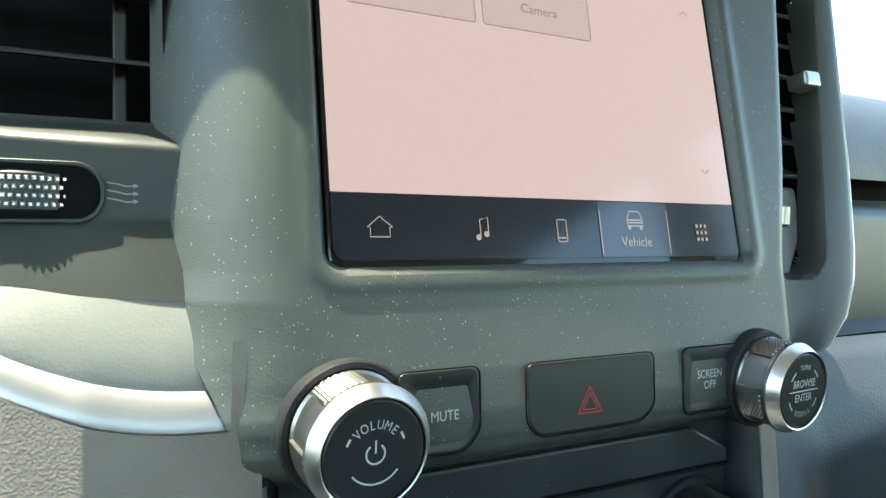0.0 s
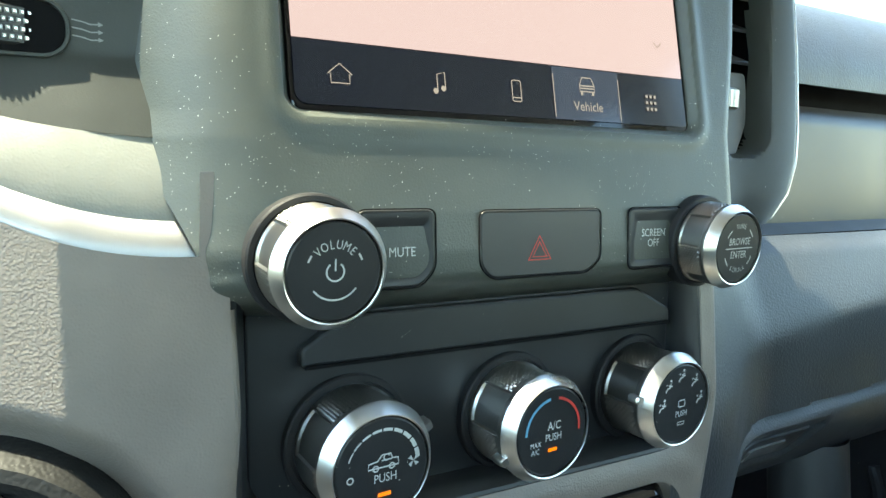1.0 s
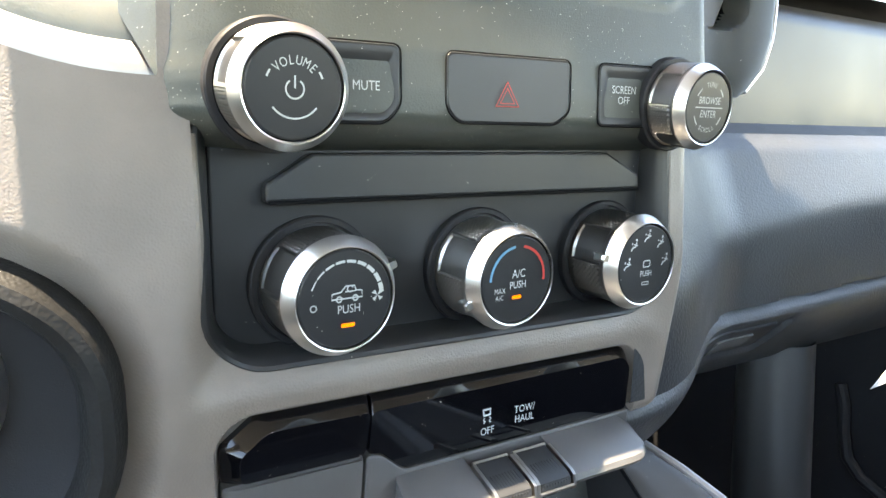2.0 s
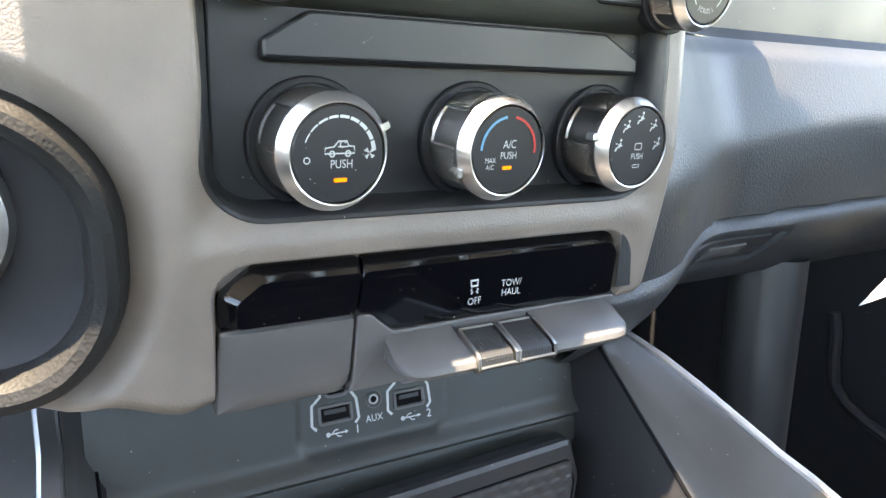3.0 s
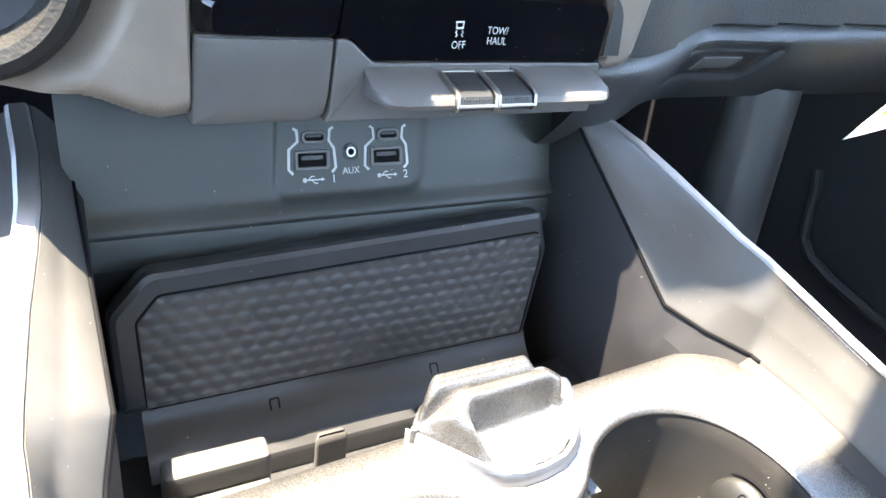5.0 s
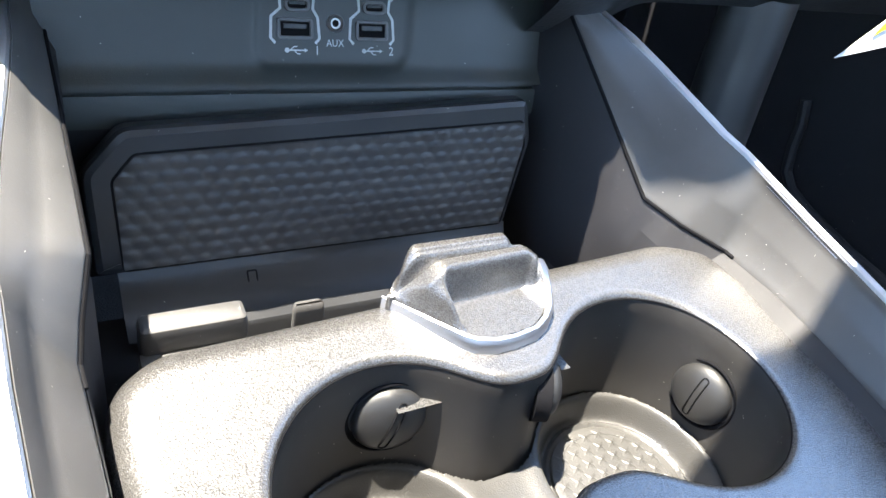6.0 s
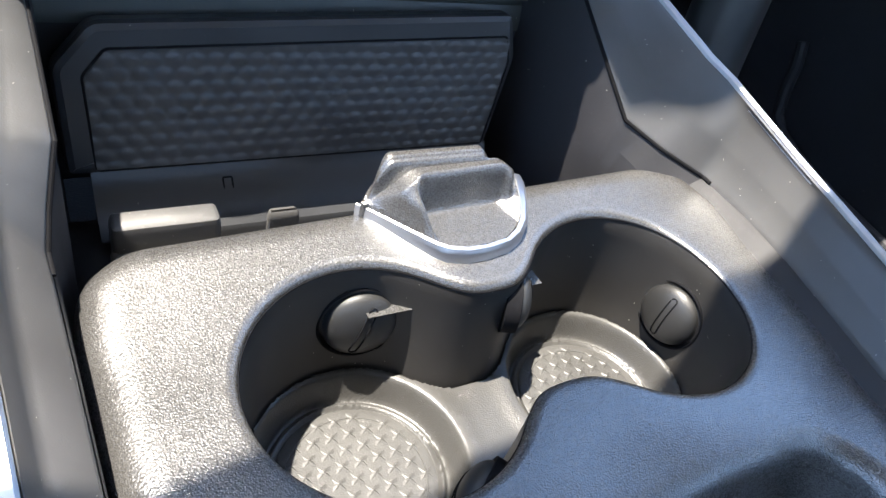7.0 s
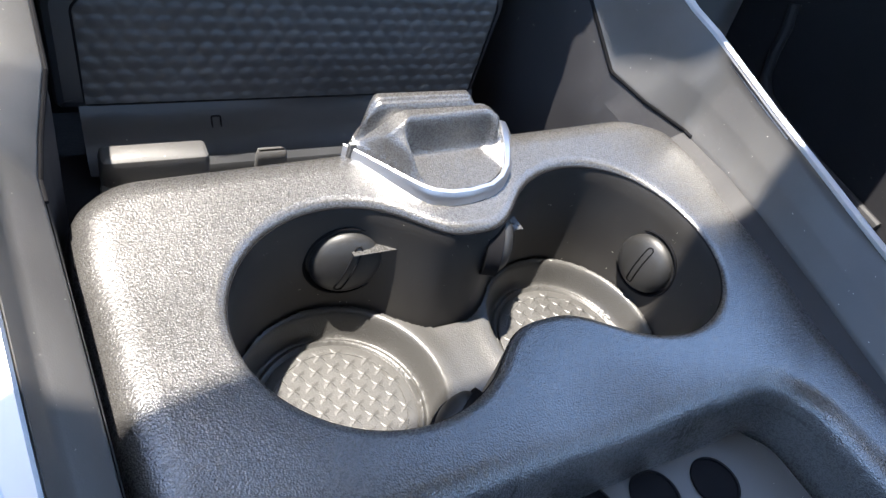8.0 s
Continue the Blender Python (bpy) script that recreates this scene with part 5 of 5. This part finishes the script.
part("top_cushion", sheet(span(0.150, 0.75, 0.006), np.concatenate([np.linspace(0, 1, 26), np.linspace(1.1, 2.2, 8)]), cushion_point), DASH_SHADED, side, "soft rounded dashboard top")
top = part("dash_top", sheet(span(-0.78, 0.17, 0.02), np.linspace(0, 1, 12), lambda x, v: (x, 0.14 + 0.58 * v, 0.905 - 0.045 * v ** 2)), DASH_SHADED, dash)
part("hood", sheet(span(-0.78, 0.200, 0.01), np.linspace(0, 1, 16), lambda x, v: (x, np.interp(x, [-0.30, -0.20, -0.172, -0.154, -0.127, 0.028, 0.10], [0.082, 0.078, 0.070, 0.0605, 0.044, 0.039, 0.037]) + 0.12 * v ** 2, 0.895 + 0.012 * np.sin(v * 1.5))), DASH_SHADED, dash)

# ---- right air vent ----
vent = thing("right_air_vent", "upright black air vent beside the touchscreen", "air vent")
XO = ([0.690, 0.694, 0.705, 0.720, 0.735, 0.773, 0.861, 0.92], [0.138, 0.146, 0.160, 0.169, 0.173, 0.179, 0.187, 0.190])


def vent_y(z):
    return 0.045 + 0.2 * (z - 0.75)


def slot_sd(x, z):
    return sd_rrect(x - 0.16 * (z - 0.75), z, 0.138, 0.830, 0.0135, 0.106, 0.012)


def vent_point(s, z):
    x0, x1 = np.interp(z, *XR) - 0.004, np.interp(z, *XO)
    x = x0 + (x1 - x0) * s
    y = vent_y(z) - 0.006 * smooth01(0.2, 0.9, s) + 0.010 * np.clip((s - 0.9) / 0.1, 0, 1) ** 2
    y = y + 0.012 * smooth01(0.003, -0.002, slot_sd(x, z))
    return x, y, z


part("vent_surround", sheet(np.linspace(0, 1, 60), span(0.691, 0.90, 0.0016), vent_point, lambda s, z: slot_sd(np.interp(z, *XR) - 0.004 + (np.interp(z, *XO) - np.interp(z, *XR) + 0.004) * s, z) > -0.001), CHARCOAL, vent)
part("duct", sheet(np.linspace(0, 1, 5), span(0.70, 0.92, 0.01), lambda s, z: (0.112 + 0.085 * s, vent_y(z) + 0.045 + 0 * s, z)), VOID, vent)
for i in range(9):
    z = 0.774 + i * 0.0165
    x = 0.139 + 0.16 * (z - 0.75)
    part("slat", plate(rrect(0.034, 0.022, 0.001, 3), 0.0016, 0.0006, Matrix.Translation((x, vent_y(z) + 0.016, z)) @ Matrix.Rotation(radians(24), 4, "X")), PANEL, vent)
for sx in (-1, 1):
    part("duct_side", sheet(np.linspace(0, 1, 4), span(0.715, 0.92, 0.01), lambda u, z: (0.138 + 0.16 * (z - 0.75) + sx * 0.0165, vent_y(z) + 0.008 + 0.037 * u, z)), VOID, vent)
part("slat_tab", plate(rrect(0.011, 0.0075, 0.0015, 4), 0.010, 0.0015, face_frame(0.1565, 0.0500, 0.8155, 0.2)), SATIN, vent, "silver slider tab")
low_panel = rounded([(-0.012, -0.031), (-0.001, -0.031), (0.0095, -0.014), (0.0125, 0.004), (0.0125, 0.012), (-0.012, 0.012)], 0.003)
part("wheel_plate", plate(low_panel, 0.010, 0.0015, face_frame(0.1375, 0.0510, 0.7520, 0.2)), GREY, vent, "grey plate round the flow wheel")
part("flow_wheel", lathe([(0.0, -0.0050), (0.0085, -0.0050), (0.0092, -0.0044)] + [(0.0094, -0.0040 + 0.0008 * i) for i in range(11)] + [(0.0092, 0.0044), (0.0085, 0.0050), (0.0, 0.0050)], Matrix.Translation((0.1345, 0.0560, 0.7500)), 60, lambda i, j: 0.0003 * (j % 2) if 2 < i < 14 else 0), DARK_CHROME, vent, "ribbed smoked flow wheel")
part("wheel_slot", plate(rrect(0.0150, 0.0120, 0.0015, 4), 0.001, 0.0003, face_frame(0.1355, 0.0508, 0.7500, 0.2)), VOID, vent)
part("edge_strip", tube([(x, float(vent_y(z)) - 0.002, z) for z, x in zip(np.concatenate([np.linspace(0.694, 0.74, 14), np.linspace(0.75, 0.90, 12)]), np.interp(np.concatenate([np.linspace(0.694, 0.74, 14), np.linspace(0.75, 0.90, 12)]), *XO))], 0.0016, 8), SATIN, vent, "satin silver edge strip")

# ---- left air vent ----
lv = thing("left_air_vent", "wide black air vent with thin slats", "air vent")
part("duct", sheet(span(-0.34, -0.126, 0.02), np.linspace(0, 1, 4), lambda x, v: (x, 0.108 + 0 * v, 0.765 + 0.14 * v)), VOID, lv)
for i in range(5):
    z = 0.7940 + i * 0.0205
    part("slat", plate(rrect(0.212, 0.014, 0.001, 3), 0.0014, 0.0006, Matrix.Translation((-0.235, 0.0745, z)) @ Matrix.Rotation(radians(10), 4, "X")), PANEL, lv)
part("guide_vane", plate(rrect(0.0045, 0.13, 0.0008, 3), 0.02, 0.0008, face_frame(-0.1385, 0.082, 0.84)), RUBBER, lv)
WC = Vector((-0.1630, 0.0737, 0.7515))
fw = part("flow_wheel", lathe([(0.018, -0.0056), (0.0245, -0.0056), (0.0256, -0.0048), (0.0256, 0.0048), (0.0245, 0.0056), (0.018, 0.0056)], Matrix.Translation(WC), 96), PANEL, lv, "flow wheel studded with small bright points")
sv, sf = [], []
for k in range(40):
    for row in range(4):
        a = radians(-168 + 4.0 * (k + 0.5 * (row % 2)))
        ring = []
        for q, r in ((1.0, 0.0254), (0.45, 0.0262)):
            for da, dz in ((-1, -1), (1, -1), (1, 1), (-1, 1)):
                ring.append(WC + Vector((r * math.cos(a + da * q * 0.026), r * math.sin(a + da * q * 0.026), 0.0023 * (row - 1.5) + dz * q * 0.0008)))
        n0 = len(sv)
        sv += ring
        sf += [(n0 + u, n0 + (u + 1) % 4, n0 + 4 + (u + 1) % 4, n0 + 4 + u) for u in range(4)] + [(n0 + 4, n0 + 5, n0 + 6, n0 + 7)]
part("studs", mesh_of(sv, sf, "studs"), CHROME, fw, "bright metal studs", smooth=False)
sm = face_frame(-0.1660, 0.0502, 0.7515, 0.02)
part("wheel_slot", plate(rrect(0.0440, 0.0142, 0.0062, 8), 0.002, 0.0002, sm @ Matrix.Translation((0, 0, 0.0004))), VOID, fw)
part("slot_rim", hoop(rrect(0.0455, 0.0157, 0.0070, 10), 0.0012, 0.0010, sm @ Matrix.Translation((0, 0, 0.0002))), CHARCOAL, fw, "dark rounded rim of the wheel slot")
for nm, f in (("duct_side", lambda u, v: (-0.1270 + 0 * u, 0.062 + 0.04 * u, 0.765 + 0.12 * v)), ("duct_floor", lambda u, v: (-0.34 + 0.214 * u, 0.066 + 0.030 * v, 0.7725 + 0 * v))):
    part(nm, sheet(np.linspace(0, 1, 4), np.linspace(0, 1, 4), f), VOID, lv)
ff = face_frame(-0.1385, 0.0500, 0.7520, 0.02)
for k in (-1, 0, 1):
    stroke([(-0.0038, 0.0022 * k + 0.0004), (-0.001, 0.0022 * k), (0.001, 0.0022 * k - 0.0006), (0.0030, 0.0022 * k - 0.0004)], 0.0004, ff, dash, INK_DIM, "airflow_mark")
    patch([(0.0029, 0.0022 * k + 0.0003), (0.0029, 0.0022 * k - 0.0011), (0.0043, 0.0022 * k - 0.0004)], ff, dash, INK_DIM, "airflow_mark")

# ---- shifter pod ----
pod = thing("gear_selector_pod", "leather-rimmed pod with a bright rotary gear selector", "gear selector")
pod_o = rrect(0.155, 0.100, 0.044, 14, -0.205, 0.590)


def pod_ring(d, dy):
    return [(x, float(dash_y(np.array(x), np.array(z))) + dy, z) for x, z in offset(pod_o, d)]


part("leather_rim", loft([pod_ring(-0.002, 0.014), pod_ring(0.0, 0.003), pod_ring(0.003, -0.004), pod_ring(0.0062, -0.0048), pod_ring(0.0094, -0.003), pod_ring(0.0114, 0.003), pod_ring(0.0120, 0.012)]), LEATHER, pod, "black grained leather rim")
part("pod_face", loft([pod_ring(0.0114, 0.009), pod_ring(0.018, 0.013), pod_ring(0.034, 0.015)], True, False, True), POCKET, pod)
part("selector_knob", lathe([(0.034, 0), (0.034, 0.006), (0.031, 0.008), (0.031, 0.020), (0.029, 0.024), (0.022, 0.026), (0, 0.026)], face_frame(-0.187, 0.055, 0.600), 72), CHROME, pod, "bright metal rotary selector")

# ---- passenger footwell ----
card = thing("paper_card", "white card with a yellow band hanging under the dashboard", "card")
cf = face_frame(0.409, 0.083, 0.474, 0.15, -25)
part("sheet", plate([(0, 0), (0.075, 0.030), (0.075, 0.092), (0.031, 0.037)], 0.0006, 0.0002, cf), PAPER, card)
part("band", plate([(0.024, 0.022), (0.075, 0.062), (0.075, 0.0905), (0.0312, 0.0365)], 0.0006, 0.0002, cf @ Matrix.Translation((0, 0, 0.0008))), YELLOW, card)

# lower brace and door trim in the footwell
brace = thing("dash_brace", "dim grey support under the passenger dashboard", "bracket")
part("foot_bracket", box_mesh(0.33, 0.40, 0.10, 0.16, 0.16, 0.20), RUBBER, brace)
part("column", loft([[(0.365 + 0.15 * (z - 0.45) + 0.030 * math.cos(a), 0.120 + 0.20 * (z - 0.38) + 0.030 * math.sin(a), z) for a in np.linspace(math.pi * 0.6, math.pi * 1.9, 18)] for z in np.linspace(0.20, 0.505, 14)], False), RUBBER, brace)
door = bpy.data.objects["wall_right"]
part("pocket_edge", tube([(0.775, y, z) for y, z in ((0.300, 0.330), (0.290, 0.300), (0.286, 0.265), (0.276, 0.230), (0.255, 0.210), (0.220, 0.197), (0.140, 0.180), (0.02, 0.165))], 0.008, 10), POCKET, door)
part("side_filler", sheet(np.linspace(0, 1, 4), np.linspace(0, 1, 4), lambda u, v: (0.1040 + 0 * u, 0.046 + 0.08 * u, 0.44 + 0.12 * v)), PANEL, dash)
